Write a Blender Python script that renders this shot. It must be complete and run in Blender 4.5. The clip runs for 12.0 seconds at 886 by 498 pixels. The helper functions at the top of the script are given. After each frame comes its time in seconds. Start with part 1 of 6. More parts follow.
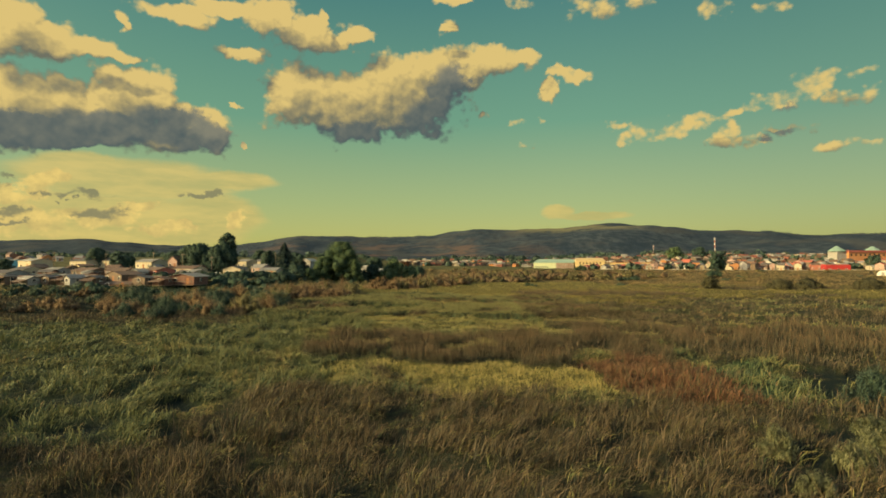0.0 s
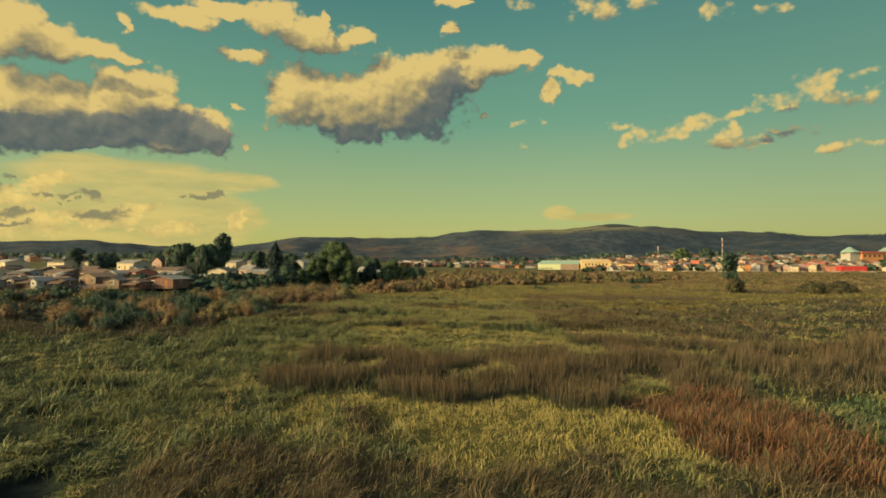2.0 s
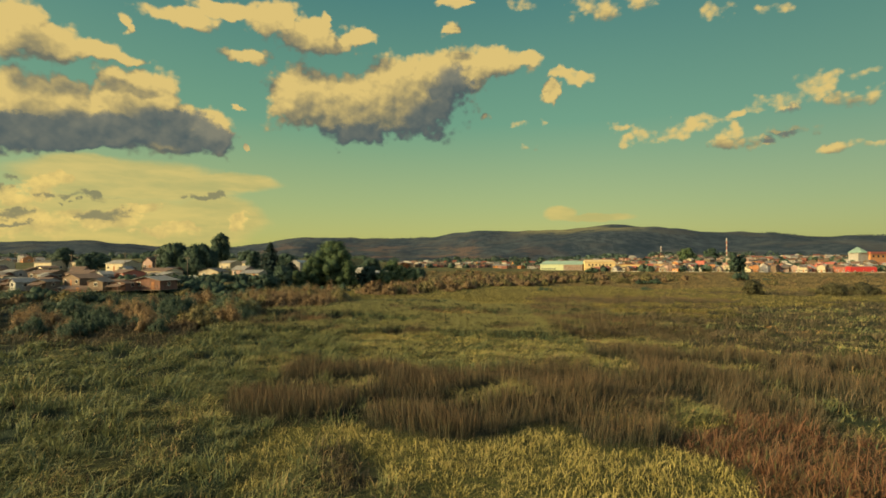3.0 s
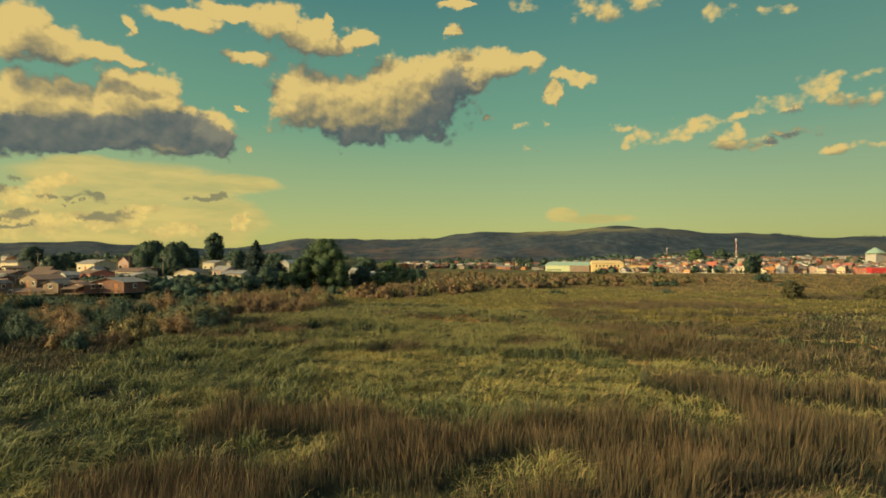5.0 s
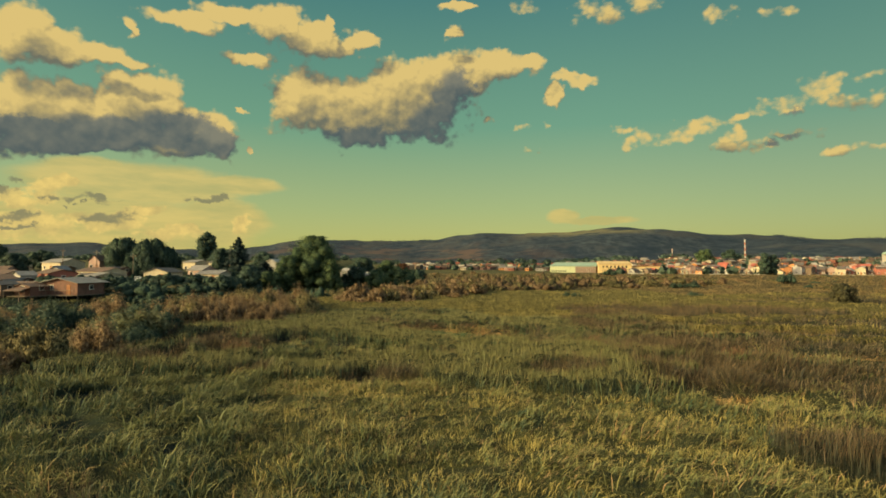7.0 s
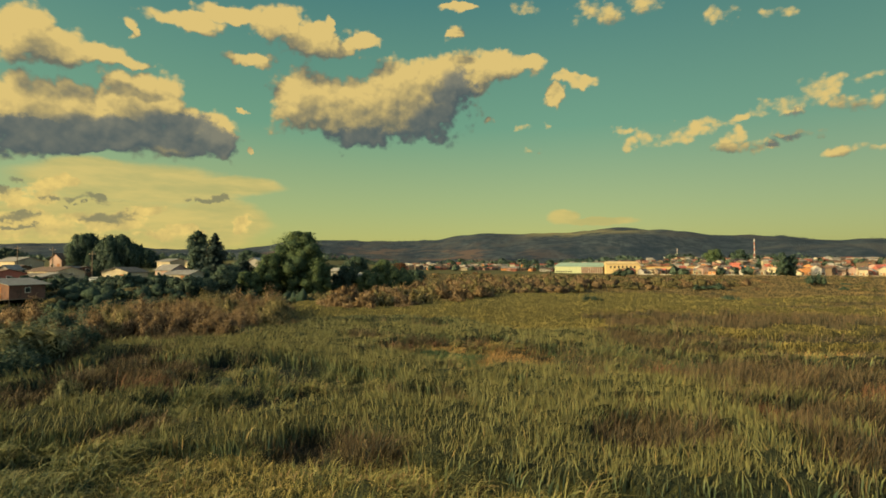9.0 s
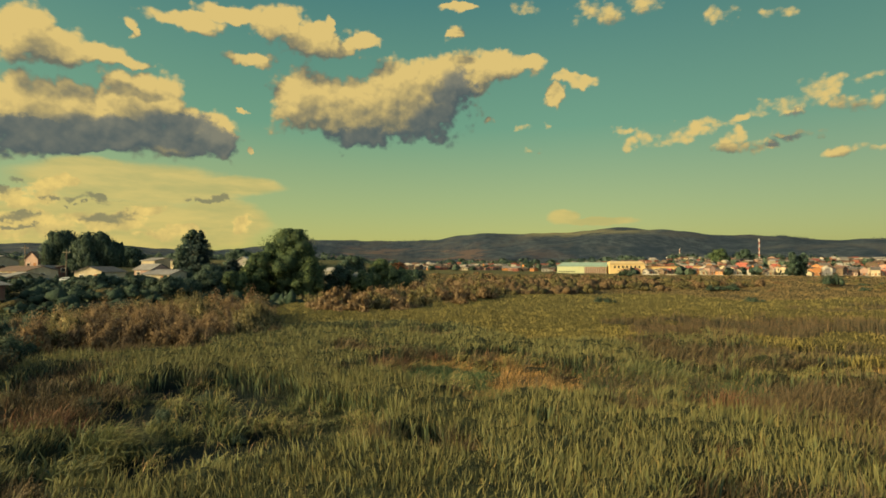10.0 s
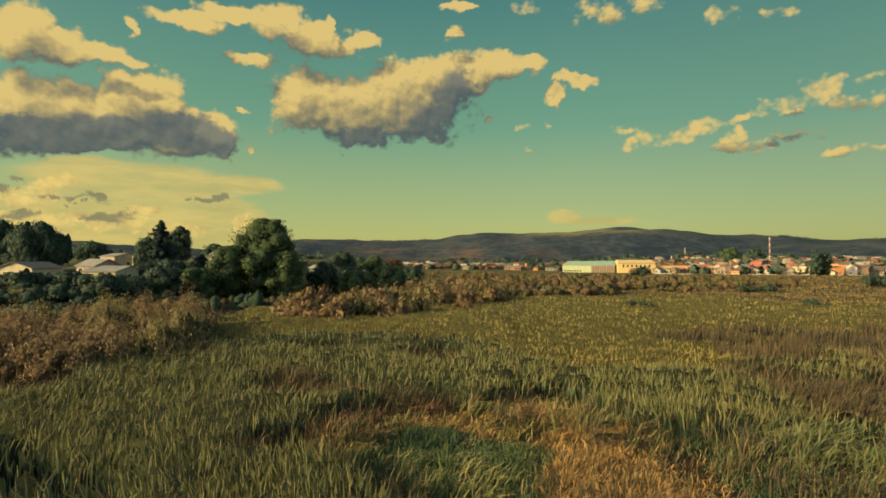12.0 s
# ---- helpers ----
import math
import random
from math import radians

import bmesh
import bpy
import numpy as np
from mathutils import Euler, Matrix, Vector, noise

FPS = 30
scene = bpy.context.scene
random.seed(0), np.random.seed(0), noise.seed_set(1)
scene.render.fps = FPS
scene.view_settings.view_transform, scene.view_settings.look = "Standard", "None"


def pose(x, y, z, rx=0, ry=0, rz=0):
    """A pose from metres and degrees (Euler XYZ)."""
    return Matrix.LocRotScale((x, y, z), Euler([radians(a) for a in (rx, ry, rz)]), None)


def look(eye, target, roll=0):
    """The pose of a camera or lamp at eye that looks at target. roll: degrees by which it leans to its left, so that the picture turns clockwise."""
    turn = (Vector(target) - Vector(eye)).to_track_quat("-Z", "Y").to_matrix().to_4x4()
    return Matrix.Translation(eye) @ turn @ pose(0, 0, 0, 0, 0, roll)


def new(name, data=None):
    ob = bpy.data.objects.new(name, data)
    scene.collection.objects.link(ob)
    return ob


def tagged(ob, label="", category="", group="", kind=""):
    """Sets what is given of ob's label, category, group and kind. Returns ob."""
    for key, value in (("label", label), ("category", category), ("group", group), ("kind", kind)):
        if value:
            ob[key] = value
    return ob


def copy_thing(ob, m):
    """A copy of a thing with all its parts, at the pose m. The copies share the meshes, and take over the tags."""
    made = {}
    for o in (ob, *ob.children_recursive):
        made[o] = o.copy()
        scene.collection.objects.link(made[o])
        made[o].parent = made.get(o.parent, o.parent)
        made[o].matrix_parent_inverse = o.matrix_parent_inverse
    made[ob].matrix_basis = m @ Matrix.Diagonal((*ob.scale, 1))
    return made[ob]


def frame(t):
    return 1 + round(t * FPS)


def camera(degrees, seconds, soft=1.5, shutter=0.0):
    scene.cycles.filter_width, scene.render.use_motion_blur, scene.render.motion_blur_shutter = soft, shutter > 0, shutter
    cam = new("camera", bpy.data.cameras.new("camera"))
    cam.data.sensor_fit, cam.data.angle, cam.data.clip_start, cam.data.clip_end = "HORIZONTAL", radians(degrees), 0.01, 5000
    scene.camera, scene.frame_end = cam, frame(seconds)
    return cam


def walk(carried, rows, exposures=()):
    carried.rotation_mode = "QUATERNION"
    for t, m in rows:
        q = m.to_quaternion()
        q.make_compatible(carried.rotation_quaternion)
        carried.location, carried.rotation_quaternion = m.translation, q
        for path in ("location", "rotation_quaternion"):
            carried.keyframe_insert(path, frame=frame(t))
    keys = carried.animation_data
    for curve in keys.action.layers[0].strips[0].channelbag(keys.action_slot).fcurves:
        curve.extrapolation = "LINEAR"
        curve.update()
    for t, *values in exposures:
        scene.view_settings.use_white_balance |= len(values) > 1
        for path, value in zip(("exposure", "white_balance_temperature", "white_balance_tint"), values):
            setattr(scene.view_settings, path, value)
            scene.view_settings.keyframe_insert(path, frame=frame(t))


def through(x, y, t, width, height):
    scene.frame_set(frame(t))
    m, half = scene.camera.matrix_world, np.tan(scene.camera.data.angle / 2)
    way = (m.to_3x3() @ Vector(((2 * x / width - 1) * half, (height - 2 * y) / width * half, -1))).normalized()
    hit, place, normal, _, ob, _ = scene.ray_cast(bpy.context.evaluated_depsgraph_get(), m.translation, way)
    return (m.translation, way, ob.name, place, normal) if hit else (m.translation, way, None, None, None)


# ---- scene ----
# ---- the flight ----
EYE = 10.5
LENS = 78.0
cam = camera(LENS, 12.0, soft=1.75)
ROWS = [
    (0.0, 0.00, 0.00, 0.00, -0.021, 1.120, 0.000),
    (0.5, 0.03, 3.22, -0.03, 0.006, 1.154, -0.002),
    (1.0, 0.02, 6.59, -0.04, 0.041, 1.187, -0.005),
    (1.5, 0.02, 10.06, -0.03, 0.084, 1.217, -0.012),
    (2.0, -0.05, 13.67, -0.03, 0.125, 1.243, -0.018),
    (2.5, -0.16, 17.39, -0.04, 0.169, 1.265, -0.023),
    (3.0, -0.26, 21.34, -0.05, 0.213, 1.287, -0.025),
    (5.0, -0.10, 37.86, -0.54, 0.413, 1.430, -0.052),
    (5.5, -0.14, 41.96, -0.70, 0.448, 1.470, -0.065),
    (6.0, -0.19, 46.09, -0.86, 0.473, 1.513, -0.076),
    (6.5, -0.25, 50.20, -1.02, 0.488, 1.556, -0.081),
    (7.0, -0.31, 54.22, -1.20, 0.507, 1.594, -0.083),
    (9.0, -0.63, 71.63, -1.47, 0.546, 1.641, -0.132),
    (9.5, -0.74, 76.12, -1.53, 0.549, 1.641, -0.145),
    (10.0, -0.87, 80.70, -1.62, 0.548, 1.638, -0.157),
    (10.5, -0.97, 85.38, -1.75, 0.541, 1.633, -0.176),
    (11.0, -1.01, 90.11, -1.92, 0.536, 1.626, -0.198),
    (11.5, -1.07, 94.96, -2.13, 0.539, 1.617, -0.215),
    (12.0, -1.12, 100.00, -2.36, 0.544, 1.605, -0.228),
]
KELVIN, TINT, STOPS = 9500, 0, 0.45
walk(cam, [(t, pose(x, y, EYE + z, 90 + pitch, roll, yaw)) for t, x, y, z, yaw, pitch, roll in ROWS],
     [(0.0, STOPS, KELVIN, TINT), (12.0, STOPS, KELVIN, TINT)])

# ---- sun and sky ----
SUN_AZ, SUN_EL = radians(-113), radians(19)      # clockwise from straight ahead; behind and to the left
sun_way = Vector((math.sin(SUN_AZ) * math.cos(SUN_EL), math.cos(SUN_AZ) * math.cos(SUN_EL), math.sin(SUN_EL)))
sun_lamp = bpy.data.lights.new("sun", "SUN")
sun_lamp.energy, sun_lamp.angle, sun_lamp.color = 5.0, radians(0.6), (1.0, 0.845, 0.55)
sun = new("sun", sun_lamp)
sun.matrix_world = look(sun_way * 50, (0, 0, 0))

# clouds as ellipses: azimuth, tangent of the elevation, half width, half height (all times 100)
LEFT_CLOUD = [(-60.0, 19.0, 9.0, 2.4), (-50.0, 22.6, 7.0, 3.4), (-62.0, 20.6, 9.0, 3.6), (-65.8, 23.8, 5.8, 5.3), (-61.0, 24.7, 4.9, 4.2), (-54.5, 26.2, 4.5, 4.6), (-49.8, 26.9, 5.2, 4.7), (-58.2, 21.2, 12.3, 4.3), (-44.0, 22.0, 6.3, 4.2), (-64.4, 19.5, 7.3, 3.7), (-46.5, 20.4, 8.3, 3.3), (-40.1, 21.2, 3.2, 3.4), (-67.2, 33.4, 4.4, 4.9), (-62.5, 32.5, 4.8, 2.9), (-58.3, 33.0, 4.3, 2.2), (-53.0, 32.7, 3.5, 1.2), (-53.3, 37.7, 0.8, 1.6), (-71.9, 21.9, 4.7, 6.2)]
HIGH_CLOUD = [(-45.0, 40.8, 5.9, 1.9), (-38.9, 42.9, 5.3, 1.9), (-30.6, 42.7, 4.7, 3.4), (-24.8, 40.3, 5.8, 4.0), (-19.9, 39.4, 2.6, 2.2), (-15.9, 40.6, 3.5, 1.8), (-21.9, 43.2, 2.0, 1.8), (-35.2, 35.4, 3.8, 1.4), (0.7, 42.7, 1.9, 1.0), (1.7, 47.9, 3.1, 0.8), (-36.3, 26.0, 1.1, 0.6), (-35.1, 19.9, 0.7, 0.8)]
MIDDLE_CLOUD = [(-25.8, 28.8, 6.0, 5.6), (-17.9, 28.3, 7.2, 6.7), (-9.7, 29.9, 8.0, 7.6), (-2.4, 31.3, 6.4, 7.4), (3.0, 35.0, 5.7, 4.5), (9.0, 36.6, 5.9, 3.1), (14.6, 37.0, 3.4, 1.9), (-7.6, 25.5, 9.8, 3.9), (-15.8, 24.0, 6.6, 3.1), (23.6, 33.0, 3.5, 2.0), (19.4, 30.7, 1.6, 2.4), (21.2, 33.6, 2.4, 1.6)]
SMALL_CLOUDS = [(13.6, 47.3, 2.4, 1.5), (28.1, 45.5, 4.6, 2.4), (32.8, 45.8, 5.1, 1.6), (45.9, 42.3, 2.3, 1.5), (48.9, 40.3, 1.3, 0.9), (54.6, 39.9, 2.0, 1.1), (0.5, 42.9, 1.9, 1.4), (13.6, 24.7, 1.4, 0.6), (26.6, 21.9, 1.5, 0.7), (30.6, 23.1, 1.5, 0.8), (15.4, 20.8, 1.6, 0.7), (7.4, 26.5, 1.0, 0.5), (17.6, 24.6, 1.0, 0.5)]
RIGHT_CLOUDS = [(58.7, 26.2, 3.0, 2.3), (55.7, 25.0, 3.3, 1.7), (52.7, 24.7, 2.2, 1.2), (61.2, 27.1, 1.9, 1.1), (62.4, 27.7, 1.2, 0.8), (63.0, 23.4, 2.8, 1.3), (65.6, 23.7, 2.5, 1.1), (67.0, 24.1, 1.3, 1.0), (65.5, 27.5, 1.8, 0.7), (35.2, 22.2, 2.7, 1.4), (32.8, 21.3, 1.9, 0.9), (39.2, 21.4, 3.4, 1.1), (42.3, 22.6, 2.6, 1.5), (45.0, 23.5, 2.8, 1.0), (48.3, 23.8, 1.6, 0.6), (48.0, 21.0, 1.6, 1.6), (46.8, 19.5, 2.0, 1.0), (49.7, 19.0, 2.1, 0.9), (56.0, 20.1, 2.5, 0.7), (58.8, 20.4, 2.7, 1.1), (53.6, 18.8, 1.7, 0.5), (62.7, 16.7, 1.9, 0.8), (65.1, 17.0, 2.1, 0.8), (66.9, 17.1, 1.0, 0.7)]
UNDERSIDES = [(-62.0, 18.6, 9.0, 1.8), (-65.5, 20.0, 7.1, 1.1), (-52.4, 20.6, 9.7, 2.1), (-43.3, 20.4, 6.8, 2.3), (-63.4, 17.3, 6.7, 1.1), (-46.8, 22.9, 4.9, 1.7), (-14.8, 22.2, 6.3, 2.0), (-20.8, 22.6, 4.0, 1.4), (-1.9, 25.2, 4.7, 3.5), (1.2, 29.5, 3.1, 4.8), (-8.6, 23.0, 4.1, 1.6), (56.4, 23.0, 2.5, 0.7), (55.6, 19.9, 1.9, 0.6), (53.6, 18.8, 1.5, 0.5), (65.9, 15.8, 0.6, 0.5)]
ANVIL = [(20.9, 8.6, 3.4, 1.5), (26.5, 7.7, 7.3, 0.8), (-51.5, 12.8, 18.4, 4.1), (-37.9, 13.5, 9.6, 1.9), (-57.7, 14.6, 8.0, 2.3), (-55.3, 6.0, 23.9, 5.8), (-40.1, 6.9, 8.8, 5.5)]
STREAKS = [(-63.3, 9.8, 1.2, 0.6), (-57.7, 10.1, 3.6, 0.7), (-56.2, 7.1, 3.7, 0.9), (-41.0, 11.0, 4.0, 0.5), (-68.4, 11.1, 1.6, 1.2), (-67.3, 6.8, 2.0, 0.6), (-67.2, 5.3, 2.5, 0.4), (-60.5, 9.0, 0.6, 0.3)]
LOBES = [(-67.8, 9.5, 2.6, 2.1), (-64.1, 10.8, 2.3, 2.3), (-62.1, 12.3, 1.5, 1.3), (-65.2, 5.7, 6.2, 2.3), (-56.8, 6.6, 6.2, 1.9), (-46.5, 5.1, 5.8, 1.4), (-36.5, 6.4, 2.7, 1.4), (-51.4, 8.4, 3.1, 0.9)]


class Nodes:
    """Short hands for a node tree: each call adds a node and returns its output."""

    def __init__(self, tree):
        self.tree = tree

    def put(self, kind, **settings):
        n = self.tree.nodes.new(kind)
        if "operation" in settings:
            n.operation = settings["operation"]
        if "interpolation_type" in settings:
            n.interpolation_type = settings["interpolation_type"]
        if "data_type" in settings:
            n.data_type, n.blend_type = settings["data_type"], settings["blend_type"]
        if "attribute_name" in settings:
            n.attribute_name = settings["attribute_name"]
        if "node_tree" in settings:
            n.node_tree = settings["node_tree"]
        return n

    def feed(self, socket, value):
        if isinstance(value, bpy.types.NodeSocket):
            self.tree.links.new(value, socket)
        else:
            socket.default_value = value

    def math(self, op, a, b=0.0, c=0.0, clamp=False):
        n = self.put("ShaderNodeMath", operation=op)
        n.use_clamp = clamp
        for s, v in zip(n.inputs, (a, b, c)):
            self.feed(s, v)
        return n.outputs[0]

    def vec(self, op, a, b=(0, 0, 0), c=(0, 0, 0)):
        n = self.put("ShaderNodeVectorMath", operation=op)
        for s, v in zip(n.inputs, (a, b, c)):
            self.feed(s, v)
        return n.outputs["Value"] if op in ("DOT_PRODUCT", "LENGTH") else n.outputs["Vector"]

    def noise(self, vector, scale, detail=4.0, rough=0.5, lacunarity=2.0):
        n = self.put("ShaderNodeTexNoise")
        for key, v in (("Vector", vector), ("Scale", scale), ("Detail", detail), ("Roughness", rough), ("Lacunarity", lacunarity)):
            if v is not None:
                self.feed(n.inputs[key], v)
        return n.outputs["Fac"]

    def noise_vec(self, vector, scale):
        n = self.put("ShaderNodeTexNoise")
        self.feed(n.inputs["Vector"], vector)
        n.inputs["Scale"].default_value, n.inputs["Detail"].default_value = scale, 3.0
        return n.outputs["Color"]

    def span(self, value, lo, hi, to_lo=0.0, to_hi=1.0, smooth=True):
        n = self.put("ShaderNodeMapRange", interpolation_type="SMOOTHSTEP" if smooth else "LINEAR")
        for s, v in zip(n.inputs[:5], (value, lo, hi, to_lo, to_hi)):
            self.feed(s, v)
        return n.outputs[0]

    def mix(self, fac, a, b, blend="MIX"):
        n = self.put("ShaderNodeMix", data_type="RGBA", blend_type=blend)
        self.feed(n.inputs[0], fac)
        self.feed(n.inputs[6], a if isinstance(a, bpy.types.NodeSocket) else (*a, 1.0))
        self.feed(n.inputs[7], b if isinstance(b, bpy.types.NodeSocket) else (*b, 1.0))
        return n.outputs[2]

    def ramp(self, fac, stops):
        n = self.put("ShaderNodeValToRGB")
        e = n.color_ramp.elements
        while len(e) < len(stops):
            e.new(0.5)
        for k, (at, colour) in zip(e, stops):
            k.position, k.color = at, (*colour, 1.0)
        self.feed(n.inputs[0], fac)
        return n.outputs[0]

    def ellipses(self, p, rows):
        """1 at the middle of the nearest ellipse, 0 on its rim, negative outside."""
        least = None
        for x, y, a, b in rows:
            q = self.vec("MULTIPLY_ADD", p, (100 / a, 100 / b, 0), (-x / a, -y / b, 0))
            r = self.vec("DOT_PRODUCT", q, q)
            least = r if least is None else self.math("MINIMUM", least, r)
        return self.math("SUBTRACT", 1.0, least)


def cloud_group():
    """How thick the cumulus is in a direction (azimuth, tangent of elevation)."""
    g = bpy.data.node_groups.new("cumulus", "ShaderNodeTree")
    g.interface.new_socket("p", in_out="INPUT", socket_type="NodeSocketVector")
    g.interface.new_socket("thick", in_out="OUTPUT", socket_type="NodeSocketFloat")
    g.interface.new_socket("body", in_out="OUTPUT", socket_type="NodeSocketFloat")
    n = Nodes(g)
    gin, gout = n.put("NodeGroupInput"), n.put("NodeGroupOutput")
    p = gin.outputs[0]
    warp = n.vec("MULTIPLY_ADD", n.noise_vec(p, 26), (0.062, 0.044, 0), (-0.031, -0.022, 0))
    q = n.vec("ADD", p, warp)
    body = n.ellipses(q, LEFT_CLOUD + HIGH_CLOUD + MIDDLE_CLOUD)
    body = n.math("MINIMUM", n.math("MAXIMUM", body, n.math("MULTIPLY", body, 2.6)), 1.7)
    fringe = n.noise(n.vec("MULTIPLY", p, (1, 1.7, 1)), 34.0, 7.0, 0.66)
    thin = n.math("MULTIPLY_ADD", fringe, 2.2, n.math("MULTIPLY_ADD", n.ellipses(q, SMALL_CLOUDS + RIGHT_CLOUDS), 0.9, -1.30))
    body = n.math("MAXIMUM", body, n.math("MULTIPLY", thin, 0.75))
    body = n.math("MAXIMUM", body, -4.0)
    # scattered cumulus in the parts of the sky that are never in view
    azimuth = n.put("ShaderNodeSeparateXYZ")
    n.feed(azimuth.inputs[0], p)
    away = n.span(n.math("ABSOLUTE", azimuth.outputs[0]), 0.78, 1.0)
    rest = n.math("MULTIPLY_ADD", n.noise(n.vec("MULTIPLY", p, (1, 1.6, 1)), 4.0, 2.0), 7.0, -4.2)
    body = n.math("MAXIMUM", body, n.math("MULTIPLY_ADD", away, n.math("ADD", rest, 4.0), -4.0))
    # cauliflower heads: rounded bumps with creases between them, at falling sizes
    shape = None
    for size, gain in ((17.0, 0.85), (42.0, 0.50), (100.0, 0.28)):
        cell = n.put("ShaderNodeTexVoronoi")
        cell.voronoi_dimensions, cell.feature = "2D", "SMOOTH_F1"
        n.feed(cell.inputs["Vector"], n.vec("MULTIPLY_ADD", n.noise_vec(p, size * 1.1), (0.5 / size, 0.5 / size, 0), p))
        cell.inputs["Scale"].default_value, cell.inputs["Smoothness"].default_value = size, 0.25
        bump = n.math("MULTIPLY_ADD", cell.outputs["Distance"], -2.0 * gain, 0.88 * gain)
        shape = bump if shape is None else n.math("ADD", shape, bump)
    soft = n.noise(p, 60.0, 6.0, 0.62)
    shape = n.math("MULTIPLY_ADD", soft, 1.3, n.math("ADD", shape, -0.55))
    n.feed(gout.inputs[0], n.math("ADD", body, shape))
    n.feed(gout.inputs[1], body)
    return g


world = bpy.data.worlds.new("sky")
scene.world = world
world.use_nodes = True
world.node_tree.nodes.clear()
w = Nodes(world.node_tree)
sky = w.put("ShaderNodeTexSky")
sky.sky_type, sky.sun_disc, sky.sun_elevation, sky.sun_rotation = "NISHITA", False, SUN_EL, SUN_AZ
sky.altitude, sky.air_density, sky.dust_density, sky.ozone_density = 20.0, 1.0, 2.0, 2.0
way = w.put("ShaderNodeTexCoord").outputs["Generated"]
xyz = w.put("ShaderNodeSeparateXYZ")
w.feed(xyz.inputs[0], way)
flat = w.math("SQRT", w.math("ADD", w.math("MULTIPLY", xyz.outputs[0], xyz.outputs[0]), w.math("MULTIPLY", xyz.outputs[1], xyz.outputs[1])))
rise = w.math("DIVIDE", xyz.outputs[2], w.math("MAXIMUM", flat, 0.02))
place = w.put("ShaderNodeCombineXYZ")
w.feed(place.inputs[0], w.math("ARCTAN2", xyz.outputs[0], xyz.outputs[1]))
w.feed(place.inputs[1], w.math("MINIMUM", rise, 3.0))
p = place.outputs[0]
cumulus = cloud_group()


def thick(at):
    n = w.put("ShaderNodeGroup", node_tree=cumulus)
    w.feed(n.inputs[0], at)
    return n.outputs


SKY_GAIN = 0.22
clear = w.vec("SCALE", sky.outputs[0])
clear.node.inputs["Scale"].default_value = SKY_GAIN
# clear air: deep blue-green above, a warm pale band at the horizon
air = w.ramp(w.span(rise, 0.0, 0.5, smooth=False), [(0.0, (0.343, 0.347, 0.131)), (0.2, (0.215, 0.30, 0.153)), (0.5, (0.072, 0.222, 0.178)), (1.0, (0.022, 0.134, 0.165))])
aside = w.span(w.math("ABSOLUTE", place.inputs[0].links[0].from_socket), 0.95, 1.5)
aside = w.math("MAXIMUM", aside, w.span(rise, 0.6, 1.2))
air = w.mix(w.math("MULTIPLY", w.span(place.inputs[0].links[0].from_socket, 0.15, 0.75), 0.24), air, (0.0, 0.055, 0.035))
base = w.mix(w.math("MULTIPLY_ADD", aside, -0.8, 0.9), clear, air)
# thin high cloud sheet at low elevation
drift = w.vec("ADD", p, w.vec("MULTIPLY_ADD", w.noise(p, 30.0, 4.0, 0.6), (0.10, 0.05, 0), (-0.05, -0.025, 0)))
wisp = w.noise(w.vec("MULTIPLY", p, (1, 3.5, 1)), 7.0, 5.0, 0.5)
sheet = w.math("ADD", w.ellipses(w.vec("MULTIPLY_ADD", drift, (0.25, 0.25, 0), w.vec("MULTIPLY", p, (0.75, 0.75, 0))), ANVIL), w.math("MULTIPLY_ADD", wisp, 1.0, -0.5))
veil = w.math("MULTIPLY", w.span(sheet, -0.05, 0.6), 0.78)
grain = w.noise(w.vec("MULTIPLY", p, (1, 2.2, 1)), 24.0, 6.0, 0.6)
fall = w.noise(w.vec("MULTIPLY", p, (1, 5.0, 1)), 9.0, 6.0, 0.6)
base = w.mix(veil, base, w.ramp(w.span(fall, 0.3, 0.7), [(0.0, (0.33, 0.32, 0.165)), (1.0, (0.49, 0.405, 0.19))]))
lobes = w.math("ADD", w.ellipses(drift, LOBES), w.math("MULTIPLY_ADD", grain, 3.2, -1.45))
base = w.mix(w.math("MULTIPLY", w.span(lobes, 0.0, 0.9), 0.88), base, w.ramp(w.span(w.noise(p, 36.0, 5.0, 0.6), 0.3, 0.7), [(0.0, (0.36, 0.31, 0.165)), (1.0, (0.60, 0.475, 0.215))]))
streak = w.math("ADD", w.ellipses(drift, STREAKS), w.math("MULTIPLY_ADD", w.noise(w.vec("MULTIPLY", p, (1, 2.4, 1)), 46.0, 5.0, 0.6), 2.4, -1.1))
base = w.mix(w.math("MULTIPLY", w.span(streak, -0.1, 1.0), 0.82), base, (0.135, 0.15, 0.125))
# cumulus with lit and shaded sides
(d0, b0), (d1, b1), (d2, b2) = thick(p), thick(w.vec("ADD", p, (-0.020, 0.050, 0))), thick(w.vec("ADD", p, (-0.006, 0.011, 0)))
folds = w.noise(w.vec("MULTIPLY", p, (1, 1.5, 1)), 12.0, 6.0, 0.62)
lit = w.math("MULTIPLY_ADD", w.math("SUBTRACT", b0, b1), 0.19, w.math("MULTIPLY_ADD", folds, 0.8, -0.06))
lit = w.math("MULTIPLY_ADD", w.math("SUBTRACT", d0, d1), 0.09, lit)
lit = w.math("MULTIPLY_ADD", w.math("SUBTRACT", d0, d2), 0.20, lit, clamp=True)
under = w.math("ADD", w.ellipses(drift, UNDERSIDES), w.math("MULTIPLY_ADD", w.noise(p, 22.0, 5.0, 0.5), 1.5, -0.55))
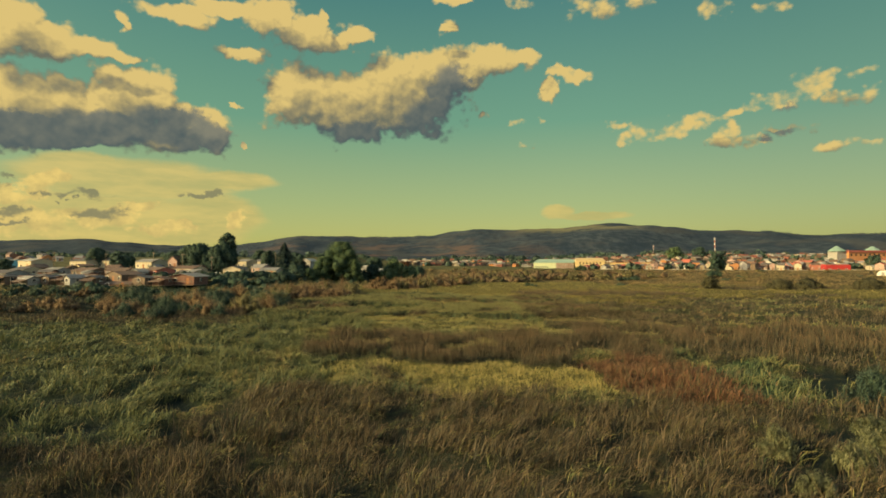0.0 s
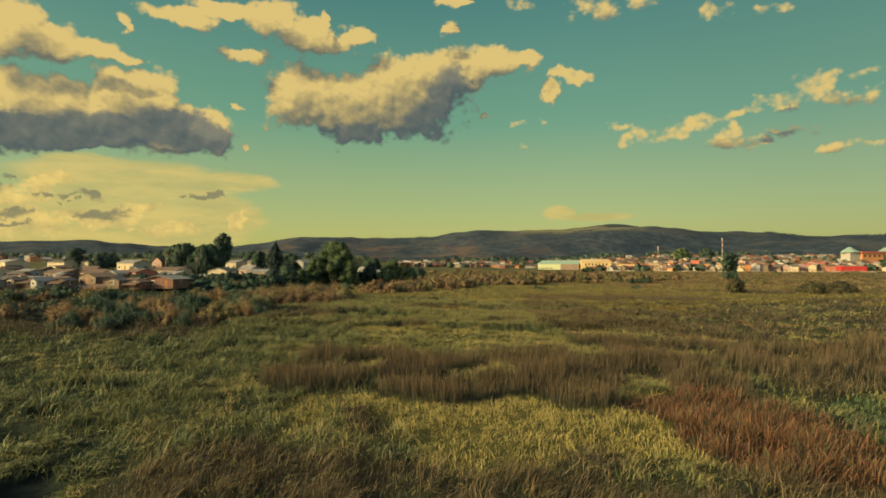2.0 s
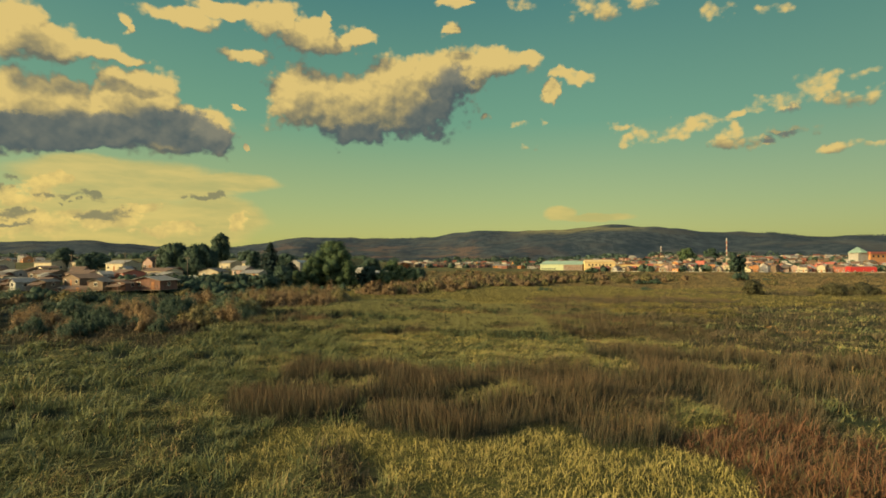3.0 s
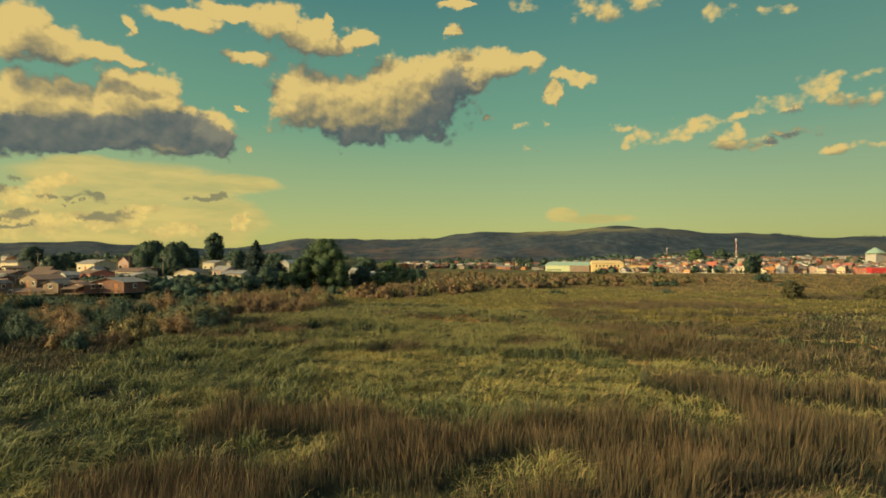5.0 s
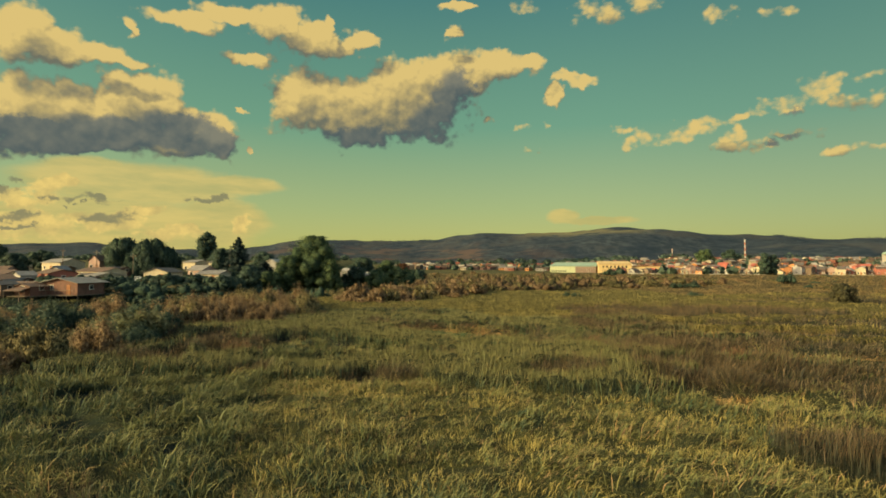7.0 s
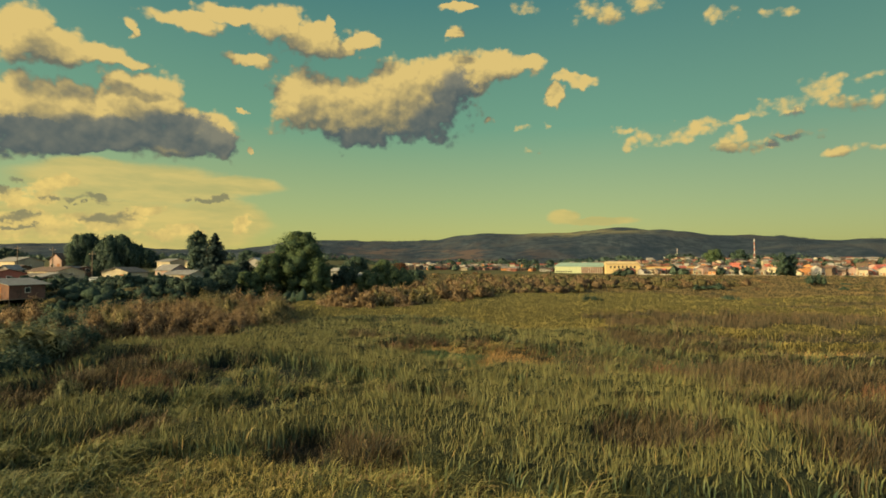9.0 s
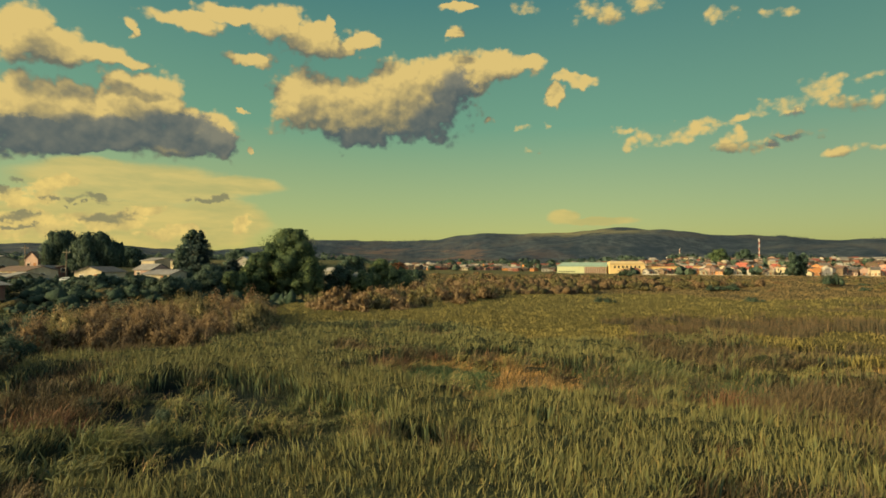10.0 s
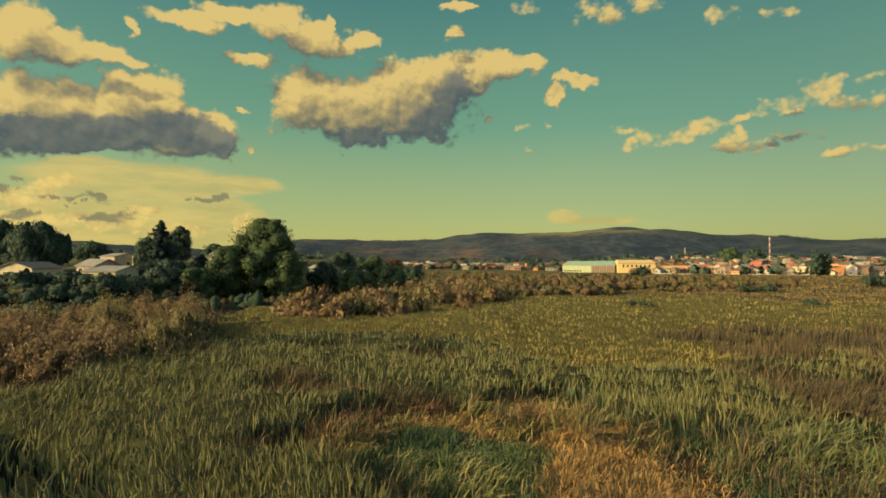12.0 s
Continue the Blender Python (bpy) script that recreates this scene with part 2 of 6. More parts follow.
colour = w.ramp(lit, [(0.0, (0.105, 0.118, 0.122)), (0.3, (0.195, 0.182, 0.142)), (0.6, (0.315, 0.268, 0.163)), (1.0, (0.50, 0.402, 0.205))])
colour = w.mix(w.math("MULTIPLY", w.span(under, -1.3, 0.5), 0.92), colour, w.ramp(lit, [(0.0, (0.050, 0.076, 0.115)), (1.0, (0.118, 0.138, 0.165))]))
base = w.mix(w.math("MULTIPLY", w.span(d0, -0.15, 1.15), 0.96), base, colour)
out = w.put("ShaderNodeBackground")
w.feed(out.inputs[0], base)
out.inputs[1].default_value = 1.0
w.tree.links.new(out.outputs[0], w.put("ShaderNodeOutputWorld").inputs[0])


# ---- materials ----
def material(name, rough=0.8, spec=0.25):
    m = bpy.data.materials.new(name)
    m.use_nodes = True
    m.node_tree.nodes.clear()
    n = Nodes(m.node_tree)
    shader = n.put("ShaderNodeBsdfPrincipled")
    shader.inputs["Roughness"].default_value = rough
    shader.inputs["Specular IOR Level"].default_value = spec
    return m, n, shader


def finish(n, shader, through=0.0, colour=None):
    end = n.put("ShaderNodeOutputMaterial")
    if through:
        thin = n.put("ShaderNodeBsdfTranslucent")
        n.feed(thin.inputs[0], colour)
        both = n.put("ShaderNodeMixShader")
        both.inputs[0].default_value = through
        n.tree.links.new(shader.outputs[0], both.inputs[1])
        n.tree.links.new(thin.outputs[0], both.inputs[2])
        n.tree.links.new(both.outputs[0], end.inputs[0])
    else:
        n.tree.links.new(shader.outputs[0], end.inputs[0])


def leaf_material(name, dark, light, tip=None, patch=0.35, through=0.25, dry=None, dry_share=0.0):
    """Leaves and blades: each one differs, patches of the stand differ, tips may be paler."""
    m, n, shader = material(name, 0.65, 0.2)
    place = n.put("ShaderNodeNewGeometry")
    each = place.outputs["Random Per Island"]
    wide = n.noise(place.outputs["Position"], patch, 3.0, 0.6)
    wider = n.noise(place.outputs["Position"], patch * 0.17, 2.0, 0.5)
    f = n.math("MULTIPLY_ADD", each, 1.0, n.math("MULTIPLY_ADD", wide, 1.3, -0.80))
    f = n.math("MULTIPLY_ADD", wider, 0.8, n.math("ADD", f, -0.4))
    c = n.mix(n.math("ADD", f, 0.22, clamp=True), dark, light)
    if dry:
        pick = n.span(n.math("MULTIPLY_ADD", wide, 0.5, n.math("FRACT", n.math("MULTIPLY", each, 17.3))), 1.25 - dry_share - 0.05, 1.25 - dry_share + 0.05)
        c = n.mix(pick, c, dry)
    if tip:
        along = n.put("ShaderNodeAttribute", attribute_name="along")
        c = n.mix(n.math("MULTIPLY", n.span(along.outputs["Fac"], 0.55, 1.0), 0.85), c, tip)
    n.feed(shader.inputs["Base Color"], c)
    finish(n, shader, through, c)
    return m


def rough_material(name, a, b, scale=1.5, fine=14.0, rough=0.85, metal=0.0, bump=0.2, stain=None, by_object=0.0):
    """A worn surface: two tones at two scales, fine bump and optional stains."""
    m, n, shader = material(name, rough)
    shader.inputs["Metallic"].default_value = metal
    at = n.put("ShaderNodeTexCoord").outputs["Object"]
    big = n.noise(at, scale, 4.0, 0.6)
    small = n.noise(at, fine, 4.0, 0.6)
    c = n.mix(n.span(n.math("MULTIPLY_ADD", small, 0.5, n.math("MULTIPLY", big, 0.7)), 0.35, 0.85), a, b)
    if stain:
        c = n.mix(n.math("MULTIPLY", n.span(n.noise(n.vec("MULTIPLY", at, (1, 1, 0.35)), scale * 1.7, 5.0, 0.65), 0.52, 0.7), 0.7), c, stain)
    if by_object:
        r = n.put("ShaderNodeObjectInfo").outputs["Random"]
        c = n.mix(n.math("MULTIPLY", r, by_object), c, (0.08, 0.06, 0.05))
    n.feed(shader.inputs["Base Color"], c)
    if bump:
        bp = n.put("ShaderNodeBump")
        bp.inputs["Strength"].default_value, bp.inputs["Distance"].default_value = bump, 0.03
        n.feed(bp.inputs["Height"], small)
        n.tree.links.new(bp.outputs[0], shader.inputs["Normal"])
    finish(n, shader)
    return m


# plants
REED = leaf_material("reed_leaf", (0.018, 0.044, 0.038), (0.094, 0.122, 0.060), tip=(0.172, 0.150, 0.060), patch=0.7, through=0.15, dry=(0.20, 0.135, 0.066), dry_share=0.06)
REED_FAR = leaf_material("reed_leaf_far", (0.095, 0.092, 0.036), (0.180, 0.148, 0.052), tip=(0.225, 0.175, 0.064), patch=0.3, through=0.15)
GRASS = leaf_material("meadow_grass", (0.054, 0.082, 0.040), (0.190, 0.182, 0.072), tip=(0.29, 0.229, 0.0967), patch=0.6, through=0.15, dry=(0.258, 0.166, 0.092), dry_share=0.12)
LUSH = leaf_material("marsh_herb", (0.022, 0.050, 0.036), (0.118, 0.132, 0.056), tip=(0.195, 0.168, 0.072), patch=0.7, through=0.15)
PALE = leaf_material("pale_grass", (0.140, 0.135, 0.046), (0.30, 0.245, 0.088), tip=(0.338, 0.259, 0.124), patch=0.6, through=0.15)
BROWN = leaf_material("brown_grass", (0.015, 0.022, 0.020), (0.070, 0.058, 0.032), tip=(0.132, 0.086, 0.047), patch=0.6, through=0.15, dry=(0.135, 0.1, 0.066), dry_share=0.15)
SEDGE = leaf_material("bulrush_stem", (0.019, 0.030, 0.024), (0.064, 0.055, 0.032), tip=(0.128, 0.076, 0.044), patch=0.55, through=0.1, dry=(0.185, 0.125, 0.0726), dry_share=0.05)
RUST = leaf_material("rust_weed", (0.052, 0.030, 0.022), (0.145, 0.070, 0.040), tip=(0.200, 0.096, 0.054), patch=0.7, through=0.15, dry=(0.068, 0.078, 0.038), dry_share=0.18)
STRAW = leaf_material("dry_grass", (0.18, 0.10, 0.040), (0.44, 0.255, 0.105), tip=(0.58, 0.36, 0.165), patch=0.9, through=0.15, dry=(0.0928, 0.0863, 0.0273), dry_share=0.18)
TURF = leaf_material("short_turf", (0.026, 0.060, 0.036), (0.070, 0.108, 0.052), tip=(0.10, 0.125, 0.054), patch=0.8, through=0.15)
FLAT = leaf_material("flat_brown_grass", (0.105, 0.080, 0.040), (0.180, 0.125, 0.058), tip=(0.205, 0.140, 0.064), patch=0.15, through=0.15)
BUSH_BROWN = leaf_material("brown_bush_leaf", (0.116, 0.083, 0.050), (0.298, 0.200, 0.115), patch=0.35)
BUSH_OLIVE = leaf_material("olive_bush_leaf", (0.098, 0.098, 0.054), (0.275, 0.222, 0.108), patch=0.35)
BUSH_GREEN = leaf_material("green_bush_leaf", (0.024, 0.054, 0.048), (0.088, 0.118, 0.078), patch=0.4)
BUSH_DRAB = leaf_material("drab_bush_leaf", (0.034, 0.040, 0.024), (0.110, 0.098, 0.050), patch=0.35)
BUSH_PALE = leaf_material("pale_bush_leaf", (0.0653, 0.0818, 0.0408), (0.22, 0.212, 0.114), patch=0.6)
TREE_DARK = leaf_material("dark_tree_leaf", (0.023, 0.052, 0.052), (0.076, 0.110, 0.076), patch=0.3)
TREE_GREEN = leaf_material("green_tree_leaf", (0.028, 0.062, 0.038), (0.108, 0.146, 0.060), patch=0.3)
# bluish like the hill slopes: distance haze is put into the leaf colour
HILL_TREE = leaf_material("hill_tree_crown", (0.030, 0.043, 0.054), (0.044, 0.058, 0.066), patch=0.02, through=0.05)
NEEDLE = leaf_material("conifer_needle", (0.0136, 0.032, 0.0335), (0.0385, 0.0619, 0.0551), patch=0.5, through=0.1)
RED_LEAF = leaf_material("red_tree_leaf", (0.09, 0.04, 0.022), (0.19, 0.085, 0.04), patch=0.4)
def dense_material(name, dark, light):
    """Closed inside of a crown: fine leaf-colour flecks, darkened as shade, with strong relief."""
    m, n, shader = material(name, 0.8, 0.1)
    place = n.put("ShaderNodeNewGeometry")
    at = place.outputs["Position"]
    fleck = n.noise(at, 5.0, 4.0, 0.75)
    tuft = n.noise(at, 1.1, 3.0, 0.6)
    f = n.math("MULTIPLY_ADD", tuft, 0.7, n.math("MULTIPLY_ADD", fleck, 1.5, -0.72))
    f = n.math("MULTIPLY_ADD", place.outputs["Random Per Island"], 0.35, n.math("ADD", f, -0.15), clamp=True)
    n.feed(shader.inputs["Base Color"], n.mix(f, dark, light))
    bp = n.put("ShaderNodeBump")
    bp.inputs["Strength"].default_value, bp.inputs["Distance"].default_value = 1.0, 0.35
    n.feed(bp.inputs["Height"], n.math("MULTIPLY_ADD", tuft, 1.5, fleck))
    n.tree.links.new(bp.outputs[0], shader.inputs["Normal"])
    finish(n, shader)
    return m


# each inside is its leaf colour made darker: crown shade put into the colour
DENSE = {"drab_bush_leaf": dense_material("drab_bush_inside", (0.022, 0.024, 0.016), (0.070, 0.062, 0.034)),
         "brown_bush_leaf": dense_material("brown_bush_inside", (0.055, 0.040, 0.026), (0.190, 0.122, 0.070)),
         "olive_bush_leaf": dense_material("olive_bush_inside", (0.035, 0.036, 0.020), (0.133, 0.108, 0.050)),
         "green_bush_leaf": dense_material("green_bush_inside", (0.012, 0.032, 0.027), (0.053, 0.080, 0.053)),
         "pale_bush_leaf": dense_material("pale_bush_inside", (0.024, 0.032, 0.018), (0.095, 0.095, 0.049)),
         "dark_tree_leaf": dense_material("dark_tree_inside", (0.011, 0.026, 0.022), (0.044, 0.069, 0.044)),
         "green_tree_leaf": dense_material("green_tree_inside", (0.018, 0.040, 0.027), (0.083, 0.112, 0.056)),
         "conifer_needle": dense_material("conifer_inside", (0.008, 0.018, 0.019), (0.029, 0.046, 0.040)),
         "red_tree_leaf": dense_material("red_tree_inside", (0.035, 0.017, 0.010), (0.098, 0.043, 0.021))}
BARK = rough_material("bark", (0.10, 0.08, 0.06), (0.19, 0.16, 0.13), 2.0, 12.0, bump=0.5)
DARK_TWIG = rough_material("dark_twigs", (0.040, 0.034, 0.024), (0.085, 0.066, 0.044), 3.0, 20.0)


# ---- mesh helpers ----
def raw_mesh(name, verts, loops, sizes, mat, along=None):
    """A mesh from arrays: corners, the corner of each face loop, the size of each face."""
    me = bpy.data.meshes.new(name)
    me.vertices.add(len(verts))
    me.vertices.foreach_set("co", np.ascontiguousarray(verts, np.float32).ravel())
    me.loops.add(len(loops))
    me.loops.foreach_set("vertex_index", np.ascontiguousarray(loops, np.int32))
    me.polygons.add(len(sizes))
    sizes = np.asarray(sizes, np.int32)
    me.polygons.foreach_set("loop_start", np.concatenate(([0], np.cumsum(sizes)[:-1])).astype(np.int32))
    me.polygons.foreach_set("loop_total", sizes)
    me.update(calc_edges=True)
    if along is not None:
        a = me.attributes.new("along", "FLOAT", "POINT")
        a.data.foreach_set("value", np.ascontiguousarray(along, np.float32))
    me.materials.append(mat)
    return me


def blade_mesh(name, root, height, width, lean, facing, mat, curl=0.35, belly=0.6):
    """Slim bent blades, pointed at both ends."""
    n = len(root)
    side = np.stack([np.cos(facing), np.sin(facing), np.zeros(n)], 1) * (width * 0.5)[:, None]
    bend = np.stack([lean[:, 0], lean[:, 1], np.zeros(n)], 1) * height[:, None]
    up = np.stack([np.zeros(n), np.zeros(n), height], 1)
    mid = root + up * belly + bend * belly * 0.67
    tip = root + up * (1.0 - curl * np.hypot(lean[:, 0], lean[:, 1]))[:, None] + bend
    v = np.empty((n, 4, 3))
    v[:, 0], v[:, 1], v[:, 2], v[:, 3] = root, mid + side, tip, mid - side
    return raw_mesh(name, v.reshape(-1, 3), np.arange(n * 4), np.full(n, 4), mat, np.tile([0, belly, 1.0, belly], n))


def leaf_cloud(centre, out_way, size, rng, stretch=1.5, rising=0.0):
    """Corners of small leaf sprays, one four-sided piece each, turned roughly outward."""
    n = len(centre)
    nrm = out_way + rng.normal(0, 0.55, (n, 3))
    nrm /= np.linalg.norm(nrm, axis=1)[:, None] + 1e-9
    a = np.cross(nrm, rng.normal(0, 1, (n, 3)))
    if rising:      # sprays that point up and out
        up = out_way * 0.6 + [0, 0, rising] + rng.normal(0, 0.3, (n, 3))
        a = up - nrm * (up * nrm).sum(1)[:, None]
    a /= np.linalg.norm(a, axis=1)[:, None] + 1e-9
    b = np.cross(nrm, a)
    s = size * rng.uniform(0.6, 1.3, n)
    a, b = a * (s * 0.5 * stretch)[:, None], b * (s * 0.5)[:, None]
    v = np.empty((n, 4, 3))
    v[:, 0], v[:, 1], v[:, 2], v[:, 3] = centre - a, centre - b * 0.8 + nrm * (s * 0.12)[:, None], centre + a, centre + b * 0.8 + nrm * (s * 0.12)[:, None]
    return v


def quads(name, v, mat, outward=None):
    n = len(v)
    if outward is not None:
        face = np.cross(v[:, 1] - v[:, 0], v[:, 3] - v[:, 0])
        inward = (face * outward).sum(1) < 0
        v = v.copy()
        v[inward] = v[inward][:, ::-1]
    me = raw_mesh(name, v.reshape(-1, 3), np.arange(n * 4), np.full(n, 4), mat)
    if outward is not None:      # foliage is shaded as a rounded mass
        q = outward / (np.linalg.norm(outward, axis=1)[:, None] + 1e-9)
        me.normals_split_custom_set_from_vertices(np.repeat(q, 4, axis=0).tolist())
    return me


def part(name, bm, mat, parent=None, label=""):
    """Links a bmesh, or a finished mesh, as one object under its thing."""
    if isinstance(bm, bmesh.types.BMesh):
        me = bpy.data.meshes.new(name)
        bm.to_mesh(me)
        bm.free()
        me.materials.append(mat)
    else:
        me = bm
    ob = new(name, me)
    if parent:
        ob.parent = parent
    if label:
        ob["label"] = label
    return ob


def box(bm, x0, x1, y0, y1, z0, z1, turn=None):
    v = [bm.verts.new((x, y, z)) for z in (z0, z1) for x, y in ((x0, y0), (x1, y0), (x1, y1), (x0, y1))]
    for f in ((3, 2, 1, 0), (4, 5, 6, 7), (0, 1, 5, 4), (1, 2, 6, 5), (2, 3, 7, 6), (3, 0, 4, 7)):
        bm.faces.new([v[i] for i in f])
    return v


def box_mesh(*rows):
    bm = bmesh.new()
    for r in rows:
        box(bm, *r)
    return bm


def rod(bm, a, b, ra, rb, sides=6):
    a, b = Vector(a), Vector(b)
    q = (b - a).to_track_quat("Z", "Y").to_matrix()
    rings = []
    for c, r in ((a, ra), (b, rb)):
        rings.append([bm.verts.new(c + q @ Vector((math.cos(k * math.tau / sides) * r, math.sin(k * math.tau / sides) * r, 0))) for k in range(sides)])
    for k in range(sides):
        bm.faces.new((rings[0][k], rings[0][(k + 1) % sides], rings[1][(k + 1) % sides], rings[1][k]))
    bm.faces.new(rings[1])
    bm.faces.new(rings[0][::-1])


def step(a, b, x):
    t = np.clip((np.asarray(x, float) - a) / (b - a), 0, 1)
    return t * t * (3 - 2 * t)


# smooth random field for plans, from a few waves
_wave = np.random.default_rng(5)
WAVES = [(_wave.normal(0, 1, 2), _wave.uniform(0, math.tau)) for _ in range(14)]


def field(x, y, size):
    """A smooth field of about -1 to 1 whose lumps are about size metres across."""
    s = 0.0
    for k, ph in WAVES:
        s = s + np.sin((x * k[0] + y * k[1]) * (2.4 / size) + ph)
    return s / 3.6


# ---- the lie of the land ----
def land(x, y):
    """Height of the ground: flat marsh, a bank with houses on one side, a low terrace with the town beyond."""
    x, y = np.asarray(x, float), np.asarray(y, float)
    z = 0.25 + 0.12 * field(x, y, 17.0) + 0.05 * field(x, y, 5.0)
    z = z + 2.35 * step(215, 430, y + 0.35 * np.maximum(x - 120, 0))
    z = z + (4.5 * step(525, 820, y) + 8.0 * step(415, 560, y) * step(110, 330, x)) * (1 - step(900, 1300, y))
    bank = step(-42, -66, x + 0.10 * (y - 170)) * step(146, 184, y)
    z = z + bank * (2.8 + 4.3 * step(160, 240, y))
    z = z + 1.8 * step(-64, -90, x) * step(60, 130, y) * (1 - bank)
    return z


xs = np.concatenate([-np.geomspace(4500, 150, 46)[:-1], np.linspace(-150, 150, 151), np.geomspace(150, 4500, 46)[1:]])
ys = np.concatenate([np.linspace(-400, 0, 9)[:-1], np.linspace(0, 260, 131), np.geomspace(260, 1900, 40)[1:], [2600, 3600, 4600]])
gx, gy = np.meshgrid(xs, ys)
gz = land(gx, gy)
nx, ny = len(xs), len(ys)
i0 = (np.arange(ny - 1)[:, None] * nx + np.arange(nx - 1)).ravel()
ground_faces = np.stack([i0, i0 + 1, i0 + nx + 1, i0 + nx], 1)
SOIL, n, shader = material("marsh_floor", 0.95, 0.1)
at = n.put("ShaderNodeNewGeometry").outputs["Position"]
c = n.mix(n.span(n.noise(at, 0.35, 5.0, 0.65), 0.35, 0.65), (0.040, 0.046, 0.022), (0.085, 0.075, 0.036))
c = n.mix(n.span(n.noise(at, 0.018, 4.0, 0.6), 0.45, 0.6), c, (0.105, 0.095, 0.04))
c = n.mix(n.span(n.noise(at, 4.0, 4.0, 0.7), 0.5, 0.75), c, (0.03, 0.03, 0.018))
n.feed(shader.inputs["Base Color"], c)
bp = n.put("ShaderNodeBump")
bp.inputs["Strength"].default_value, bp.inputs["Distance"].default_value = 0.8, 0.25
n.feed(bp.inputs["Height"], n.noise(at, 1.6, 6.0, 0.7))
n.tree.links.new(bp.outputs[0], shader.inputs["Normal"])
finish(n, shader)
ground = new("ground", raw_mesh("ground", np.stack([gx, gy, gz], 2).reshape(-1, 3), ground_faces.ravel(), np.full(len(i0), 4), SOIL))
tagged(ground, "flat wet marsh floor under grass and reeds", "ground", kind="structure")

# ---- hills ----
az = np.linspace(-1.1, 1.1, 640)
rr = np.concatenate([np.linspace(1500, 3000, 24), np.linspace(3000, 4150, 36)[1:], [4300, 4500]])
ga, gr = np.meshgrid(az, rr)


def hill(a, r):
    """Place and height on the hills, by direction and distance."""
    crest = 108 + 72 * step(-0.37, -0.25, a) + 76 * step(-0.08, 0.29, a) - 98 * step(0.34, 0.61, a)
    for c, s, h in ((-0.585, 0.06, 30), (-0.68, 0.05, 6), (-0.44, 0.03, 10), (0.065, 0.028, 18), (0.16, 0.03, 8), (0.29, 0.03, 8), (0.64, 0.02, 10), (0.45, 0.03, -6), (-0.16, 0.05, -8)):
        crest = crest + h * np.exp(-((a - c) / s) ** 2)
    for k, h in enumerate((-5, 9, -11, 5, 1, -9, -7, 19, 9, 13, -5, 15, 6, 10, 6, 9, -4, 2, -6, 9, 9, 13, -6, -6, 13, 26, 12, 10, 16)):
        crest = crest + h * np.exp(-((a + 0.7 - 0.05 * k) / 0.05) ** 2)
    crest = crest + 2.2 * np.sin(a * 61 + 2 * np.sin(a * 23)) + 1.2 * np.sin(a * 143)
    x, y = np.sin(a) * r, np.cos(a) * r
    spur = 0.5 + 0.30 * field(x, y, 520.0) + 0.10 * field(x + 900, y, 230.0)
    climb = step(1700, 4000, r + 260 * field(x, y, 600.0))
    z = 2.5 + (crest - 9) * 0.94 * (0.80 * climb + 0.20 * step(2300, 4000, r)) * (1 + 0.30 * (spur - 0.5) * (1 - step(3650, 4050, r)))
    z = z + 1.6 * field(x, y, 75.0) * step(1750, 2300, r)
    return x, y, z - 260 * step(4150, 4500, r)


hx, hy, hz = hill(ga, gr)
na = len(az)
i0 = (np.arange(len(rr) - 1)[:, None] * na + np.arange(na - 1)).ravel()
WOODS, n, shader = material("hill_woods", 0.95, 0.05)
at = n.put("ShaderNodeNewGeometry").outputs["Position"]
# slate-blue tones carry the haze of distance within the woods' base colour
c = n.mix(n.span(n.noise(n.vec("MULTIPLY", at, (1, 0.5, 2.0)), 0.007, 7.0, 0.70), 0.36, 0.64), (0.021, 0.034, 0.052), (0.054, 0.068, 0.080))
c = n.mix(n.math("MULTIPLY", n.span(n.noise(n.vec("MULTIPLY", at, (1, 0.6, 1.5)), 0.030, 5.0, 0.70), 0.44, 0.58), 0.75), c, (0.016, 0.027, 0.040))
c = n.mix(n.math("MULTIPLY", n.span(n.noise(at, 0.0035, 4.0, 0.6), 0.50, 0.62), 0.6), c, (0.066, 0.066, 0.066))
cut = n.put("ShaderNodeSeparateXYZ")
n.feed(cut.inputs[0], at)
near_cut = n.math("MULTIPLY", n.span(n.math("ABSOLUTE", n.math("ADD", cut.outputs[0], 260.0)), 900.0, 350.0), n.span(cut.outputs[2], 150.0, 60.0))
c = n.mix(n.math("MULTIPLY", n.math("MULTIPLY", n.span(n.noise(at, 0.006, 5.0, 0.6), 0.50, 0.58), near_cut), 0.7), c, (0.12, 0.080, 0.066))
field_cut = n.math("MULTIPLY", n.span(n.math("ABSOLUTE", n.math("SUBTRACT", cut.outputs[0], 700.0)), 420.0, 200.0), n.span(cut.outputs[2], 150.0, 190.0))
c = n.mix(n.math("MULTIPLY", n.math("MULTIPLY", n.span(n.noise(at, 0.008, 3.0, 0.5), 0.44, 0.50), field_cut), 0.8), c, (0.17, 0.155, 0.09))
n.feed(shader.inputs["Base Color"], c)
bp = n.put("ShaderNodeBump")
bp.inputs["Strength"].default_value, bp.inputs["Distance"].default_value = 0.8, 14.0
n.feed(bp.inputs["Height"], n.noise(at, 0.03, 6.0, 0.75))
n.tree.links.new(bp.outputs[0], shader.inputs["Normal"])
finish(n, shader)
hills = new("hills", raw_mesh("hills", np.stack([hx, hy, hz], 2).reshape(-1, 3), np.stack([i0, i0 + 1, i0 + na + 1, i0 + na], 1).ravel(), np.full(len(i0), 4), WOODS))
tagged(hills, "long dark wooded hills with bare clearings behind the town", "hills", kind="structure")


